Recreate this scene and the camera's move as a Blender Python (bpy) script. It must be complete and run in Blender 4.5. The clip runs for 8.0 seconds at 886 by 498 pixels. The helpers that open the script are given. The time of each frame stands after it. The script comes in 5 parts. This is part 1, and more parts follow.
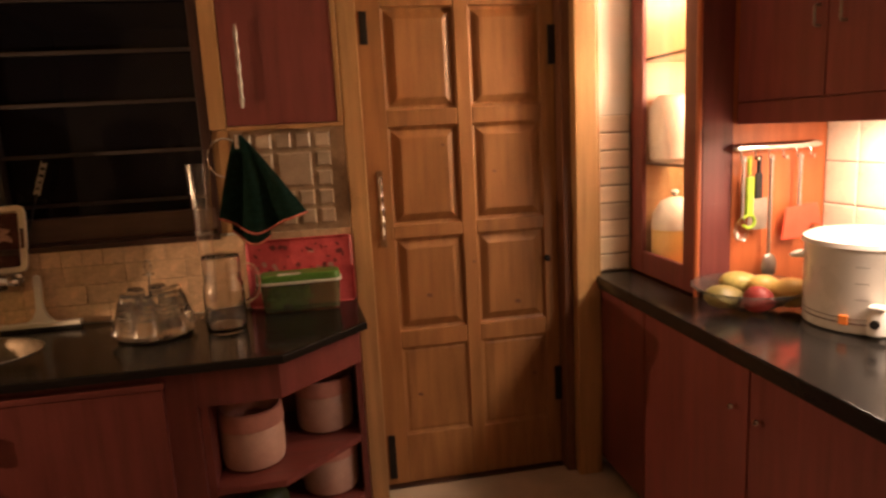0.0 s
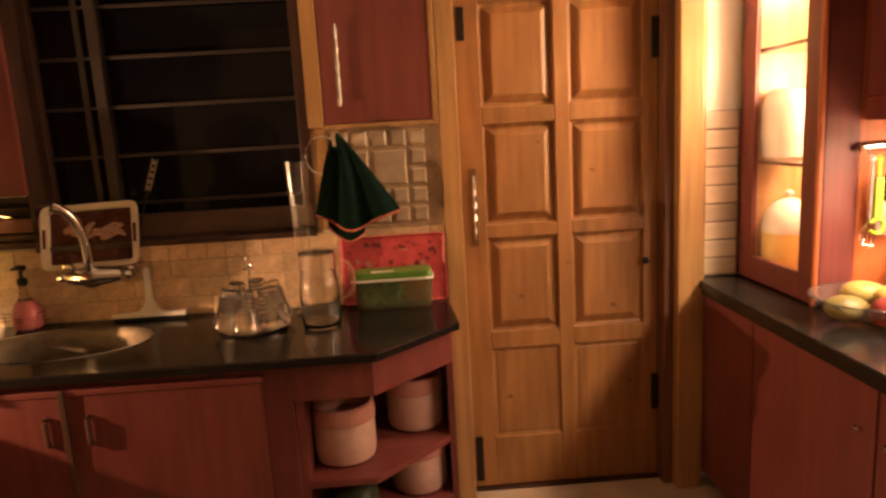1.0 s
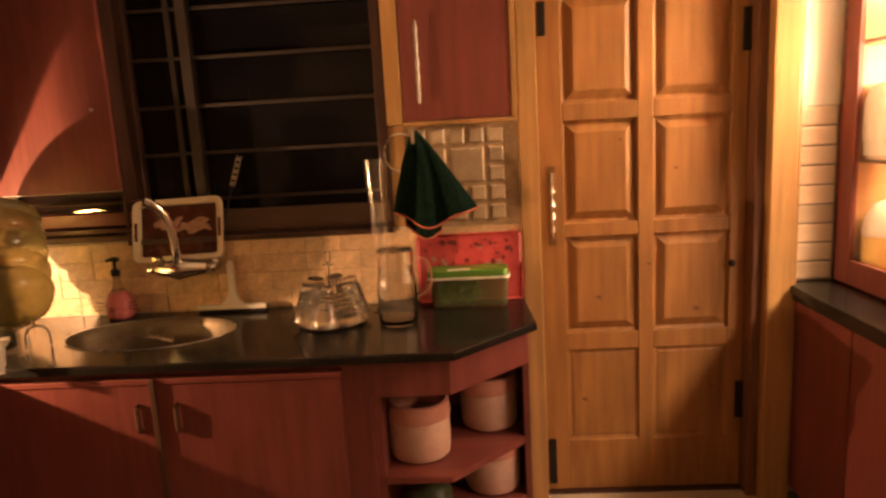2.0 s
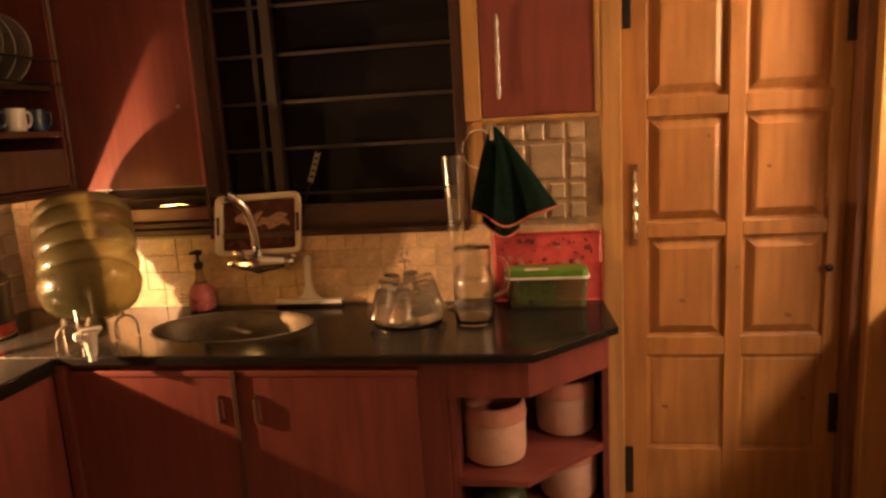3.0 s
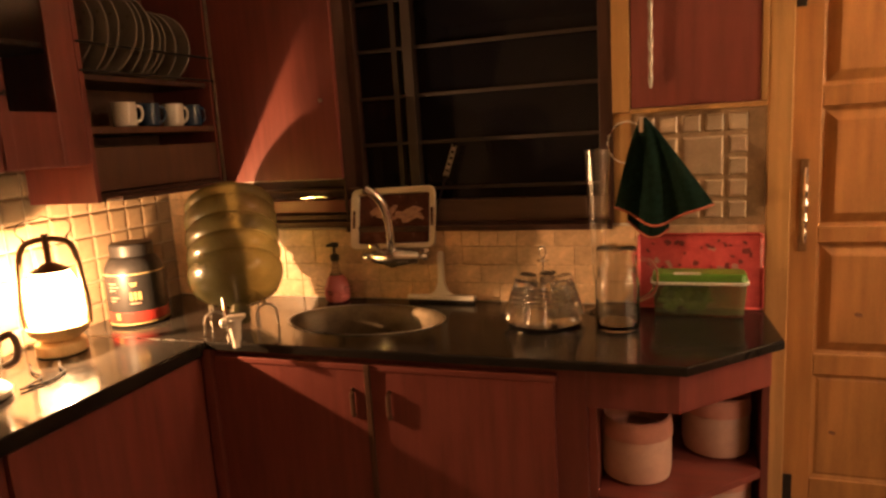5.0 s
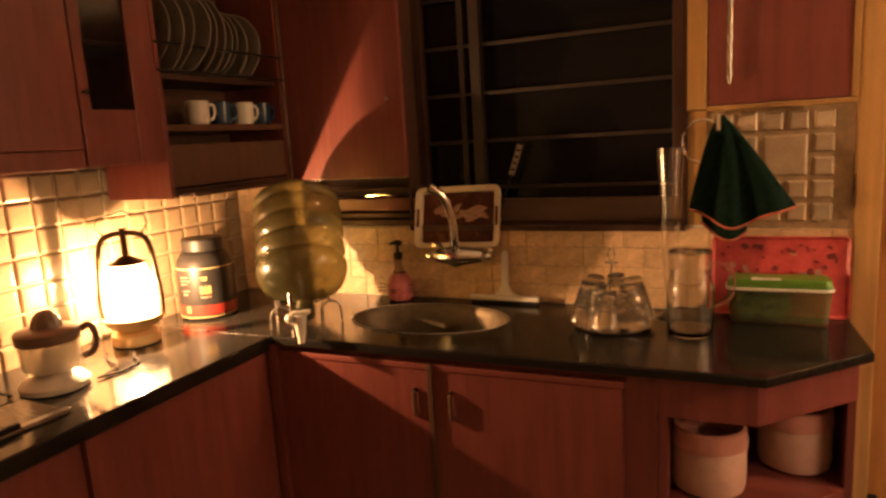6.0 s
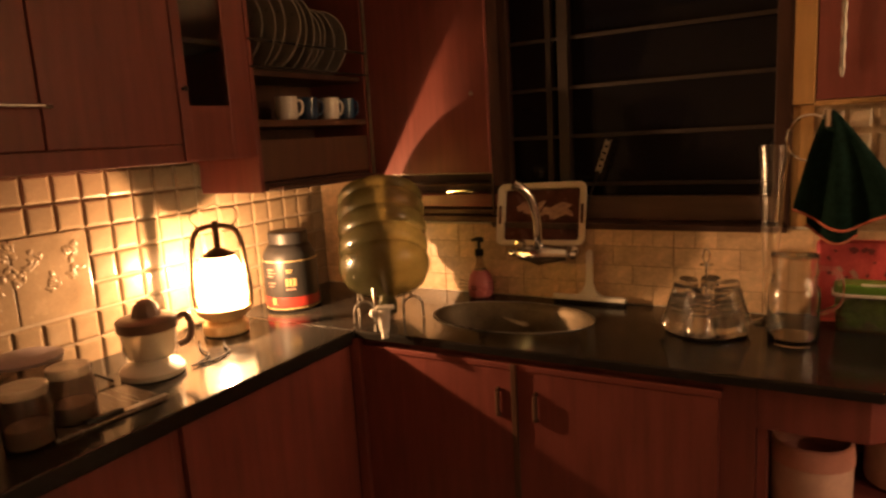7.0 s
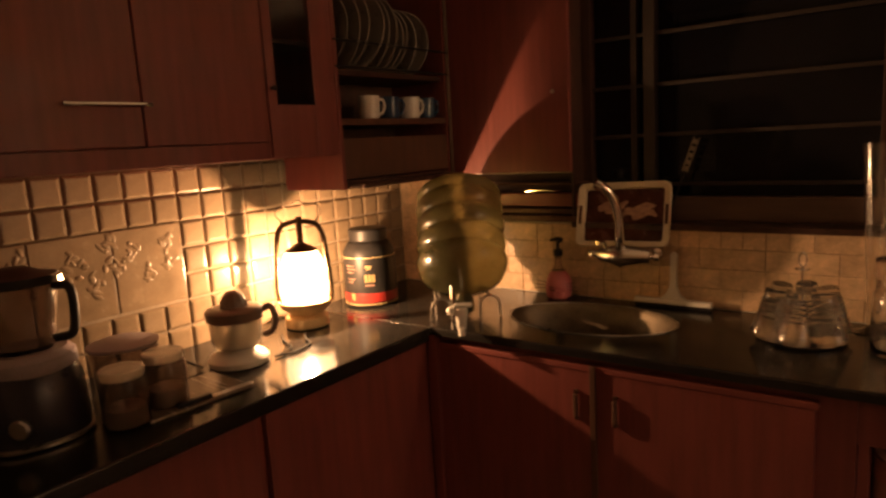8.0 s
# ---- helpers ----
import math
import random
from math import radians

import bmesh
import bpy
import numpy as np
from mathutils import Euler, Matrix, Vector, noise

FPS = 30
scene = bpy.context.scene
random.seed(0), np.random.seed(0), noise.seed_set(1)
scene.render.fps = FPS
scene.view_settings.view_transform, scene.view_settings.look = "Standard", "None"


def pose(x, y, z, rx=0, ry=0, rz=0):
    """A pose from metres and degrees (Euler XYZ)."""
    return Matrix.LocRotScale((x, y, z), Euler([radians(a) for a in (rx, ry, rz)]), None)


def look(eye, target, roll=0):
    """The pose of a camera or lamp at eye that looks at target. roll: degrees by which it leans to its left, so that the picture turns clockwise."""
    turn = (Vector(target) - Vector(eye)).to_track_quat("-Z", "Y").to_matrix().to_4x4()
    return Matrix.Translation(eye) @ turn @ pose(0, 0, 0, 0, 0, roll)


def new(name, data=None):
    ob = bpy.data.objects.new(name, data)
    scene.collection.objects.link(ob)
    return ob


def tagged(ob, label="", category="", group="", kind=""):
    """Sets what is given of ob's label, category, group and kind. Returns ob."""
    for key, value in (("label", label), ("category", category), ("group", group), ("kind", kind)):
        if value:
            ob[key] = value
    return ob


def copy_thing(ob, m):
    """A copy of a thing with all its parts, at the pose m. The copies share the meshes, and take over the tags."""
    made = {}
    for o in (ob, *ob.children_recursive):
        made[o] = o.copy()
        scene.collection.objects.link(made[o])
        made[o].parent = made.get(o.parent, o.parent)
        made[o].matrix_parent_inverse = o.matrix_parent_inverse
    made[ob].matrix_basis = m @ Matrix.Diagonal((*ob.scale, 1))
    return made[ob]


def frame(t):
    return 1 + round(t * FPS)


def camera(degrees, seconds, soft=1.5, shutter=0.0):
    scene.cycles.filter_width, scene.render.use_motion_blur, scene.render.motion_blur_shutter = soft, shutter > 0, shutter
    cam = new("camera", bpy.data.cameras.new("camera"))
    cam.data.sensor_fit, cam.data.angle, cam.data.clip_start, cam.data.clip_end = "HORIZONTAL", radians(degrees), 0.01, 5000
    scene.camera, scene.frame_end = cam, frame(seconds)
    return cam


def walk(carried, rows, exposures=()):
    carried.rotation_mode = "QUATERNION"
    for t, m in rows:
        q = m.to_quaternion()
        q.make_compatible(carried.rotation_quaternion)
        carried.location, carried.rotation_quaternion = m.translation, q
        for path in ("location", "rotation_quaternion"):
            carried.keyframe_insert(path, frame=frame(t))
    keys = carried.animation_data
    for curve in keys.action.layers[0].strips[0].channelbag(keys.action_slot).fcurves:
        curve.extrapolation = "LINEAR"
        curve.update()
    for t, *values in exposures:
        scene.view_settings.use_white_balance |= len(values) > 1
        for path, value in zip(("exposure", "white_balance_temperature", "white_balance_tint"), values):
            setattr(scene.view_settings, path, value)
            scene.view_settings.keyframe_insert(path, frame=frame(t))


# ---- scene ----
cam = camera(67.7, 8.0, soft=2.6, shutter=0.5)
PATH = [
    (0, (0.33, 0.026, 1.473), (0.668, 1.965, 1.118), -3.0),
    (0.5, (0.318, 0.048, 1.475), (0.53, 2.006, 1.124), -3.1),
    (1, (0.3, 0.073, 1.481), (0.388, 2.039, 1.127), -3.2),
    (1.5, (0.284, 0.084, 1.487), (0.269, 2.052, 1.131), -3.3),
    (3, (0.205, 0.127, 1.49), (-0.091, 2.073, 1.135), -3.3),
    (3.5, (0.194, 0.148, 1.481), (-0.201, 2.078, 1.133), -3.4),
    (4, (0.165, 0.166, 1.478), (-0.306, 2.079, 1.134), -3.3),
    (4.5, (0.143, 0.186, 1.478), (-0.422, 2.074, 1.134), -3.4),
    (6, (0.102, 0.219, 1.474), (-0.71, 2.016, 1.141), -3.4),
    (6.5, (0.067, 0.22, 1.472), (-0.841, 1.971, 1.14), -3.3),
    (7, (0.038, 0.217, 1.484), (-0.952, 1.921, 1.144), -3.3),
    (7.5, (0.041, 0.224, 1.466), (-1.058, 1.863, 1.144), -3.4),
    (8, (0.021, 0.212, 1.47), (-1.156, 1.798, 1.15), -3.3),
]
EXPOSURES = [(0, -0.10, 5200, 8), (0.5, 0.16, 5500, 9), (1.0, 0.56, 5700, 10), (1.5, 0.78, 5900, 10), (3.0, 0.58, 6200, 10), (3.5, 0.50, 6300, 10), (4.5, 0.42, 6250, 10), (6.0, 0.45, 6450, 10), (6.5, 0.33, 6500, 10), (7.0, -0.02, 6300, 10), (7.5, -0.35, 6000, 10), (8.0, -0.50, 6000, 10)]
walk(cam, [(t, look(eye, target, roll)) for t, eye, target, roll in PATH], EXPOSURES)

# ---- world and lights ----
world = bpy.data.worlds.new("night")
scene.world = world
world.use_nodes = True
world.node_tree.nodes["Background"].inputs[0].default_value = (0.010, 0.012, 0.02, 1)
world.node_tree.nodes["Background"].inputs[1].default_value = 0.25


def point_light(name, at, watts, colour, radius):
    lamp = bpy.data.lights.new(name, "POINT")
    lamp.energy, lamp.color, lamp.shadow_soft_size = watts, colour, radius
    ob = new(name, lamp)
    ob.matrix_world = pose(*at)
    return ob


LANTERN = (-1.72, 1.735)
point_light("lantern_bulb", (LANTERN[0] + 0.009, LANTERN[1] - 0.011, 1.056), 72.0, (1.0, 0.50, 0.21), 0.008)
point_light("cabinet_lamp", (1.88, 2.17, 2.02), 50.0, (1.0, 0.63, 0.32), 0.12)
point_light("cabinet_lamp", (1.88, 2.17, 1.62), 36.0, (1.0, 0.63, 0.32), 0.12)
strip = bpy.data.lights.new("counter_strip_lamp", "AREA")
strip.shape, strip.size, strip.size_y = "RECTANGLE", 0.20, 1.0
strip.energy, strip.color = 36.0, (1.0, 0.62, 0.37)
new("counter_strip_lamp", strip).matrix_world = pose(1.84, 1.33, 1.430, 0, -8, 0)


# ---- materials ----
def mat(name, colour, rough=0.5, metal=0.0, vary=0.15, scale=8.0, bump=0.1, stretch=(1, 1, 1), second=None, coat=0.0,
        fine=120.0, trans=0.0, ior=1.45, emit=0.0, rand=0.0, spec=0.5):
    m = bpy.data.materials.new(name)
    m.use_nodes = True
    nt = m.node_tree
    n, l = nt.nodes, nt.links
    b = n["Principled BSDF"]
    b.inputs["Roughness"].default_value, b.inputs["Metallic"].default_value = rough, metal
    b.inputs["Coat Weight"].default_value, b.inputs["Coat Roughness"].default_value = coat, 0.15
    b.inputs["Transmission Weight"].default_value, b.inputs["IOR"].default_value = trans, ior
    b.inputs["Specular IOR Level"].default_value = spec
    co = n.new("ShaderNodeTexCoord")
    mp = n.new("ShaderNodeMapping")
    mp.inputs["Scale"].default_value = stretch
    l.new(co.outputs["Object"], mp.inputs[0])
    big = n.new("ShaderNodeTexNoise")
    big.inputs["Scale"].default_value, big.inputs["Detail"].default_value = scale, 6
    small = n.new("ShaderNodeTexNoise")
    small.inputs["Scale"].default_value, small.inputs["Detail"].default_value = fine, 3
    l.new(mp.outputs[0], big.inputs["Vector"])
    l.new(mp.outputs[0], small.inputs["Vector"])
    ramp = n.new("ShaderNodeValToRGB")
    ramp.color_ramp.elements[0].position, ramp.color_ramp.elements[1].position = 0.3, 0.7
    dark = second or tuple(c * (1 - 2 * vary) for c in colour)
    light = tuple(min(1, c * (1 + vary)) for c in colour)
    ramp.color_ramp.elements[0].color, ramp.color_ramp.elements[1].color = (*dark, 1), (*light, 1)
    mix = n.new("ShaderNodeMix")
    mix.data_type = "FLOAT"
    mix.inputs[0].default_value = 0.3
    l.new(big.outputs[0], mix.inputs[2])
    l.new(small.outputs[0], mix.inputs[3])
    l.new(mix.outputs[0], ramp.inputs[0])
    top = ramp.outputs[0]
    if rand:
        info = n.new("ShaderNodeObjectInfo")
        hsv = n.new("ShaderNodeHueSaturation")
        ma = n.new("ShaderNodeMapRange")
        ma.inputs["To Min"].default_value, ma.inputs["To Max"].default_value = 1 - rand, 1 + rand
        l.new(info.outputs["Random"], ma.inputs["Value"])
        l.new(ma.outputs[0], hsv.inputs["Value"])
        l.new(top, hsv.inputs["Color"])
        top = hsv.outputs[0]
    l.new(top, b.inputs["Base Color"])
    rr = n.new("ShaderNodeMapRange")
    rr.inputs["To Min"].default_value, rr.inputs["To Max"].default_value = max(0, rough - 0.12), min(1, rough + 0.12)
    l.new(big.outputs[0], rr.inputs["Value"])
    if rough > 0.06:
        l.new(rr.outputs[0], b.inputs["Roughness"])
    if bump:
        bp = n.new("ShaderNodeBump")
        bp.inputs["Strength"].default_value, bp.inputs["Distance"].default_value = bump, 0.004
        l.new(mix.outputs[0], bp.inputs["Height"])
        l.new(bp.outputs[0], b.inputs["Normal"])
    if emit:
        b.inputs["Emission Color"].default_value = (*colour, 1)
        b.inputs["Emission Strength"].default_value = emit
    return m


M = {}
M["red_wood"] = mat("mahogany laminate", (0.178, 0.046, 0.037), 0.42, stretch=(9, 9, 0.8), scale=4, vary=0.16, bump=0.04, coat=0.12)
M["red_wood_x"] = mat("mahogany laminate across", (0.178, 0.046, 0.037), 0.42, stretch=(0.8, 9, 9), scale=4, vary=0.14, bump=0.04, coat=0.12)
M["door_wood"] = mat("varnished teak", (0.315, 0.146, 0.040), 0.52, stretch=(7, 7, 0.6), scale=4, vary=0.20, bump=0.10)
M["pale_wood"] = mat("pale varnished wood", (0.43, 0.245, 0.088), 0.42, stretch=(9, 9, 0.6), scale=4, vary=0.18, bump=0.08, coat=0.2)
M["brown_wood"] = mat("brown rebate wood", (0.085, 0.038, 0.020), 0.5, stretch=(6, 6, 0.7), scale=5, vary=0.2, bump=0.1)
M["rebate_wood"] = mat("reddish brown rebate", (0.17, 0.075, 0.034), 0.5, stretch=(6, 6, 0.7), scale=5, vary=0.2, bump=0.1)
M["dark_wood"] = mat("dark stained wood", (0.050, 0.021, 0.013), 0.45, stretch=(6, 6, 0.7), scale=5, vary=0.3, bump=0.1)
M["granite"] = mat("black granite", (0.009, 0.008, 0.007), 0.15, scale=60, vary=0.4, bump=0.01, fine=400, second=(0.018, 0.016, 0.014), spec=0.28)
M["tile"] = mat("glazed beige tile", (0.50, 0.385, 0.265), 0.24, scale=14, vary=0.12, bump=0.04, rand=0.10)
M["stone_tile"] = mat("mottled stone tile", (0.66, 0.465, 0.275), 0.35, scale=26, vary=0.20, bump=0.05, rand=0.10)
M["stone_grout"] = mat("stone coloured grout", (0.40, 0.285, 0.17), 0.85, scale=30, vary=0.15, bump=0.15)
# Cream tile made paler still, so part of the lamp glare is colour.
M["tile_east_lit"] = mat("cream wall tile with lamp glare", (0.76, 0.64, 0.48), 0.3, scale=10, vary=0.10, bump=0.03, rand=0.14)
# Darkened copy of the glazed tile; the lantern's weak reach is in its colour.
M["tile_west_dim"] = mat("glazed beige tile dimmed at the lantern", (0.20, 0.147, 0.092), 0.24, scale=14, vary=0.14, bump=0.05, rand=0.12)
M["grout"] = mat("pale grout", (0.25, 0.195, 0.135), 0.9, scale=20, bump=0.2)
M["plaster"] = mat("white wall paint", (0.74, 0.70, 0.62), 0.7, scale=3, vary=0.06, bump=0.08)
M["bounce_wall"] = mat("pale bounce wall paint", (0.80, 0.70, 0.56), 0.7, scale=3, vary=0.06, bump=0.08)
M["ceiling"] = mat("ceiling paint", (0.78, 0.74, 0.68), 0.8, scale=3, vary=0.06, bump=0.05)
M["floor"] = mat("floor tile", (0.44, 0.35, 0.26), 0.35, scale=5, vary=0.15, bump=0.03)
M["black_glass"] = mat("night window glass", (0.004, 0.004, 0.006), 0.05, vary=0.0, bump=0, spec=0.25)
# Bottom rail, lighter and greyer than the other window wood.
M["rail_wood"] = mat("lighter brown window rail", (0.115, 0.068, 0.046), 0.55, stretch=(0.8, 6, 6), scale=5, vary=0.2, bump=0.1)
M["bar"] = mat("painted window bar", (0.032, 0.022, 0.017), 0.5, scale=30, bump=0.1)
M["chrome"] = mat("chrome", (0.80, 0.78, 0.75), 0.12, 1.0, vary=0.03, bump=0)
M["steel"] = mat("brushed steel", (0.46, 0.44, 0.41), 0.30, 1.0, stretch=(1, 1, 12), scale=20, vary=0.08, bump=0.03)
M["glass"] = mat("clear glass", (0.97, 0.97, 0.95), 0.03, vary=0.0, bump=0, trans=1.0, ior=1.14, coat=1.0)
M["tumbler_glass"] = mat("ribbed pressed glass", (0.99, 0.97, 0.93), 0.03, vary=0.0, bump=0, trans=1.0, ior=1.27, coat=1.0)
M["bowl_glass"] = mat("cut glass", (0.92, 0.92, 0.86), 0.05, vary=0.0, bump=0.3, scale=60, trans=0.97, ior=1.2, coat=0.4)
M["white_plastic"] = mat("white plastic", (0.72, 0.69, 0.62), 0.35, scale=10, vary=0.05, bump=0.01)
M["black_plastic"] = mat("black plastic", (0.014, 0.013, 0.013), 0.45, scale=10, vary=0.2, bump=0.02, spec=0.3)
M["lantern_metal_plate"] = mat("tarnished brass plate", (0.22, 0.13, 0.06), 0.4, 0.7, scale=30, vary=0.2, bump=0.05)
M["hinge"] = mat("blackened iron", (0.025, 0.02, 0.018), 0.5, 0.6, scale=40, bump=0.15)


# ---- mesh helpers ----
def finish(name, bm, material, parent=None, smooth=False):
    me = bpy.data.meshes.new(name)
    bmesh.ops.recalc_face_normals(bm, faces=bm.faces[:])
    bm.to_mesh(me)
    bm.free()
    if smooth:
        for p in me.polygons:
            p.use_smooth = True
        me.set_sharp_from_angle(angle=radians(38))
    me.materials.append(material)
    ob = new(name, me)
    if parent:
        ob.parent = parent
    return ob


def part(name, bm, material, parent, label="", smooth=False):
    ob = finish(name, bm, material, parent, smooth)
    return tagged(ob, label) if label else ob


def thing(name, at, label, category, group="", turn=0.0, kind=""):
    ob = new(name)
    ob.empty_display_size = 0.05
    ob.matrix_world = pose(*at, 0, 0, turn)
    return tagged(ob, label, category, group, kind)


def add_box(bm, x0, x1, y0, y1, z0, z1, bevel=0.0, segs=2):
    r = bmesh.ops.create_cube(bm, size=1)
    vs = r["verts"]
    bmesh.ops.transform(bm, matrix=Matrix.Translation(((x0 + x1) / 2, (y0 + y1) / 2, (z0 + z1) / 2)) @ Matrix.Diagonal((abs(x1 - x0), abs(y1 - y0), abs(z1 - z0), 1)), verts=vs)
    if bevel:
        es = list({e for v in vs for e in v.link_edges})
        bmesh.ops.bevel(bm, geom=es, offset=bevel, segments=segs, affect="EDGES", profile=0.6)
    return bm


def box(x0, x1, y0, y1, z0, z1, bevel=0.0, segs=2):
    return add_box(bmesh.new(), x0, x1, y0, y1, z0, z1, bevel, segs)


def add_lathe(bm, profile, segs=40, at=(0, 0, 0), shape=None):
    """A surface of revolution from (radius, height) pairs; shape(angle, r, z) may bend the radius."""
    rings = []
    for r, z in profile:
        ring = []
        for i in range(segs):
            a = 2 * math.pi * i / segs
            q = shape(a, r, z) if shape else r
            ring.append(bm.verts.new((at[0] + q * math.cos(a), at[1] + q * math.sin(a), at[2] + z)))
        rings.append(ring)
    for a, b in zip(rings, rings[1:]):
        for i in range(segs):
            j = (i + 1) % segs
            bm.faces.new((a[i], a[j], b[j], b[i]))
    for ring, r in ((rings[0], profile[0][0]), (rings[-1], profile[-1][0])):
        if r > 1e-5:
            bm.faces.new(ring)
    bmesh.ops.remove_doubles(bm, verts=[v for ring in rings for v in ring], dist=1e-5)
    return bm


def lathe(profile, segs=40, at=(0, 0, 0), shape=None):
    return add_lathe(bmesh.new(), profile, segs, at, shape)


def add_tube(bm, points, radius, segs=10, closed=False):
    pts = [Vector(p) for p in points]
    rings = []
    up = Vector((0.13, 0.31, 0.94)).normalized()
    for i, p in enumerate(pts):
        a = pts[i - 1] if (i or closed) else p
        b = pts[(i + 1) % len(pts)] if (i + 1 < len(pts) or closed) else p
        d = (b - a).normalized()
        u = d.cross(up)
        if u.length < 0.05:
            u = d.cross(Vector((1, 0, 0)))
        u.normalize()
        v = d.cross(u)
        r = radius[i] if isinstance(radius, (list, tuple)) else radius
        rings.append([bm.verts.new(p + r * (math.cos(2 * math.pi * k / segs) * u + math.sin(2 * math.pi * k / segs) * v)) for k in range(segs)])
    pairs = list(zip(rings, rings[1:])) + ([(rings[-1], rings[0])] if closed else [])
    for a, b in pairs:
        for k in range(segs):
            j = (k + 1) % segs
            bm.faces.new((a[k], a[j], b[j], b[k]))
    if not closed:
        bm.faces.new(rings[0])
        bm.faces.new(rings[-1])
    return bm


def tube(points, radius, segs=10, closed=False):
    return add_tube(bmesh.new(), points, radius, segs, closed)


def spline(points, n=8):
    """A smooth line through the points."""
    p = [Vector(q) for q in points]
    p = [2 * p[0] - p[1]] + p + [2 * p[-1] - p[-2]]
    out = []
    for i in range(1, len(p) - 2):
        for k in range(n):
            t = k / n
            a, b, c, d = p[i - 1:i + 3]
            out.append(0.5 * (2 * b + (c - a) * t + (2 * a - 5 * b + 4 * c - d) * t * t + (3 * b - a - 3 * c + d) * t ** 3))
    out.append(p[-2])
    return out


def prism(outline, z0, z1, bevel=0.0):
    bm = bmesh.new()
    f = bm.faces.new([bm.verts.new((x, y, z0)) for x, y in outline])
    r = bmesh.ops.extrude_face_region(bm, geom=[f])
    bmesh.ops.translate(bm, verts=[v for v in r["geom"] if isinstance(v, bmesh.types.BMVert)], vec=(0, 0, z1 - z0))
    if bevel:
        bmesh.ops.bevel(bm, geom=bm.edges[:], offset=bevel, segments=2, affect="EDGES", profile=0.6)
    return bm


def wrap(r, a0, a1, z0, z1):
    """A thin printed patch round a jar from angle to angle."""
    bm = bmesh.new()
    n = 6
    ps = [radians(a0 + (a1 - a0) * i / n) for i in range(n + 1)]
    lo = [bm.verts.new((r * math.cos(a), r * math.sin(a), z0)) for a in ps]
    hi = [bm.verts.new((r * math.cos(a), r * math.sin(a), z1)) for a in ps]
    for i in range(n):
        bm.faces.new((lo[i], lo[i + 1], hi[i + 1], hi[i]))
    bmesh.ops.solidify(bm, geom=bm.faces[:], thickness=0.0004)
    return bm


# ---- the shell of the room ----
XL, XR, YB, YF, TOP = -1.90, 2.05, 2.50, -1.35, 2.50
WALL = 0.16
C_TOP = 0.86
WIN = (-1.06, -0.05, 1.14, 2.12)
NICHE = (-1.56, -1.06, 1.14, 1.33)
DOOR = (0.484, 1.30, 0.0, 2.08)


def structure(name, bm, material, label):
    return tagged(finish(name, bm, material), label, "structure", kind="structure")


structure("floor", box(XL - WALL, XR + WALL, YF - WALL, YB + WALL, -0.06, 0), M["floor"], "beige polished tile kitchen floor in the dark")
structure("ceiling", box(XL - WALL, XR + WALL, YF - WALL, YB + WALL, TOP, TOP + 0.08), M["ceiling"], "plain off-white painted kitchen ceiling")
structure("wall_west", box(XL - WALL, XL, YF - WALL, YB + WALL, 0, TOP), M["grout"], "tiled kitchen wall behind the lantern")
structure("wall_east", box(XR, XR + WALL, YF - WALL, YB + WALL, 0, TOP), M["grout"], "tiled kitchen wall behind the white pot")
# South wall is never in view; its distance and pale paint bounce light back.
structure("wall_south", box(XL, XR, YF - WALL, YF, 0, TOP), M["bounce_wall"], "unseen pale wall added behind the camera to bounce light")
bm = bmesh.new()
D0, D1, YE = YB, YB + WALL, YB + 0.055
add_box(bm, XL, NICHE[0], D0, D1, 0, TOP)
add_box(bm, NICHE[0], WIN[1], D0, D1, 0, WIN[2])
add_box(bm, NICHE[0], NICHE[1], D0, D1, NICHE[3], TOP)
add_box(bm, WIN[0], WIN[1], D0, D1, WIN[3], TOP)
add_box(bm, WIN[1], DOOR[0], D0, D1, 0, TOP)
add_box(bm, DOOR[0], DOOR[1], D0, D1, DOOR[3], TOP)
add_box(bm, DOOR[1], XR, YE, D1, 0, TOP)
structure("wall_north", bm, M["plaster"], "white painted wall with a window and a wooden door")

# ---- window ----
win = thing("window_1", ((WIN[0] + WIN[1]) / 2, YB + 0.12, WIN[2]), "dark wooden window with horizontal bars at night", "window", kind="structure")
win.matrix_world = pose(0, 0, 0)
WY = YB + 0.12
part("window_sill", box(WIN[0] + .002, WIN[1] - .002, YB - 0.012, YB + 0.09, WIN[2] - 0.016, WIN[2] + 0.004, 0.003), M["dark_wood"], win)
for nm, b in (("bottom_rail", (WIN[0] + .002, WIN[1] - .002, WY - 0.03, WY + 0.03, WIN[2] + .004, WIN[2] + 0.09)), ("top_rail", (WIN[0] + .002, WIN[1] - .002, WY - 0.03, WY + 0.03, WIN[3] - 0.07, WIN[3])),
              ("side_post", (WIN[0] + .002, WIN[0] + 0.045, WY - 0.03, WY + 0.03, WIN[2] + 0.09, WIN[3] - 0.07)), ("side_post", (WIN[1] - 0.05, WIN[1] - .002, WY - 0.03, WY + 0.03, WIN[2] + 0.09, WIN[3] - 0.07)),
              ("mullion", (-0.815, -0.775, WY - 0.035, WY + 0.03, WIN[2] + 0.09, WIN[3] - 0.07)), ("mullion", (-0.868, -0.845, WY - 0.015, WY + 0.03, WIN[2] + 0.09, WIN[3] - 0.07))):
    part(nm, box(*b, 0.004), M["rail_wood"] if nm == "bottom_rail" else M["bar"] if "mull" in nm else M["dark_wood"], win)
for k in range(5):
    z = 1.275 + 0.1765 * k
    part("bar", box(WIN[0] + 0.045, WIN[1] - 0.05, WY - 0.012, WY - 0.004, z - 0.0065, z + 0.0065, 0.002), M["bar"], win)
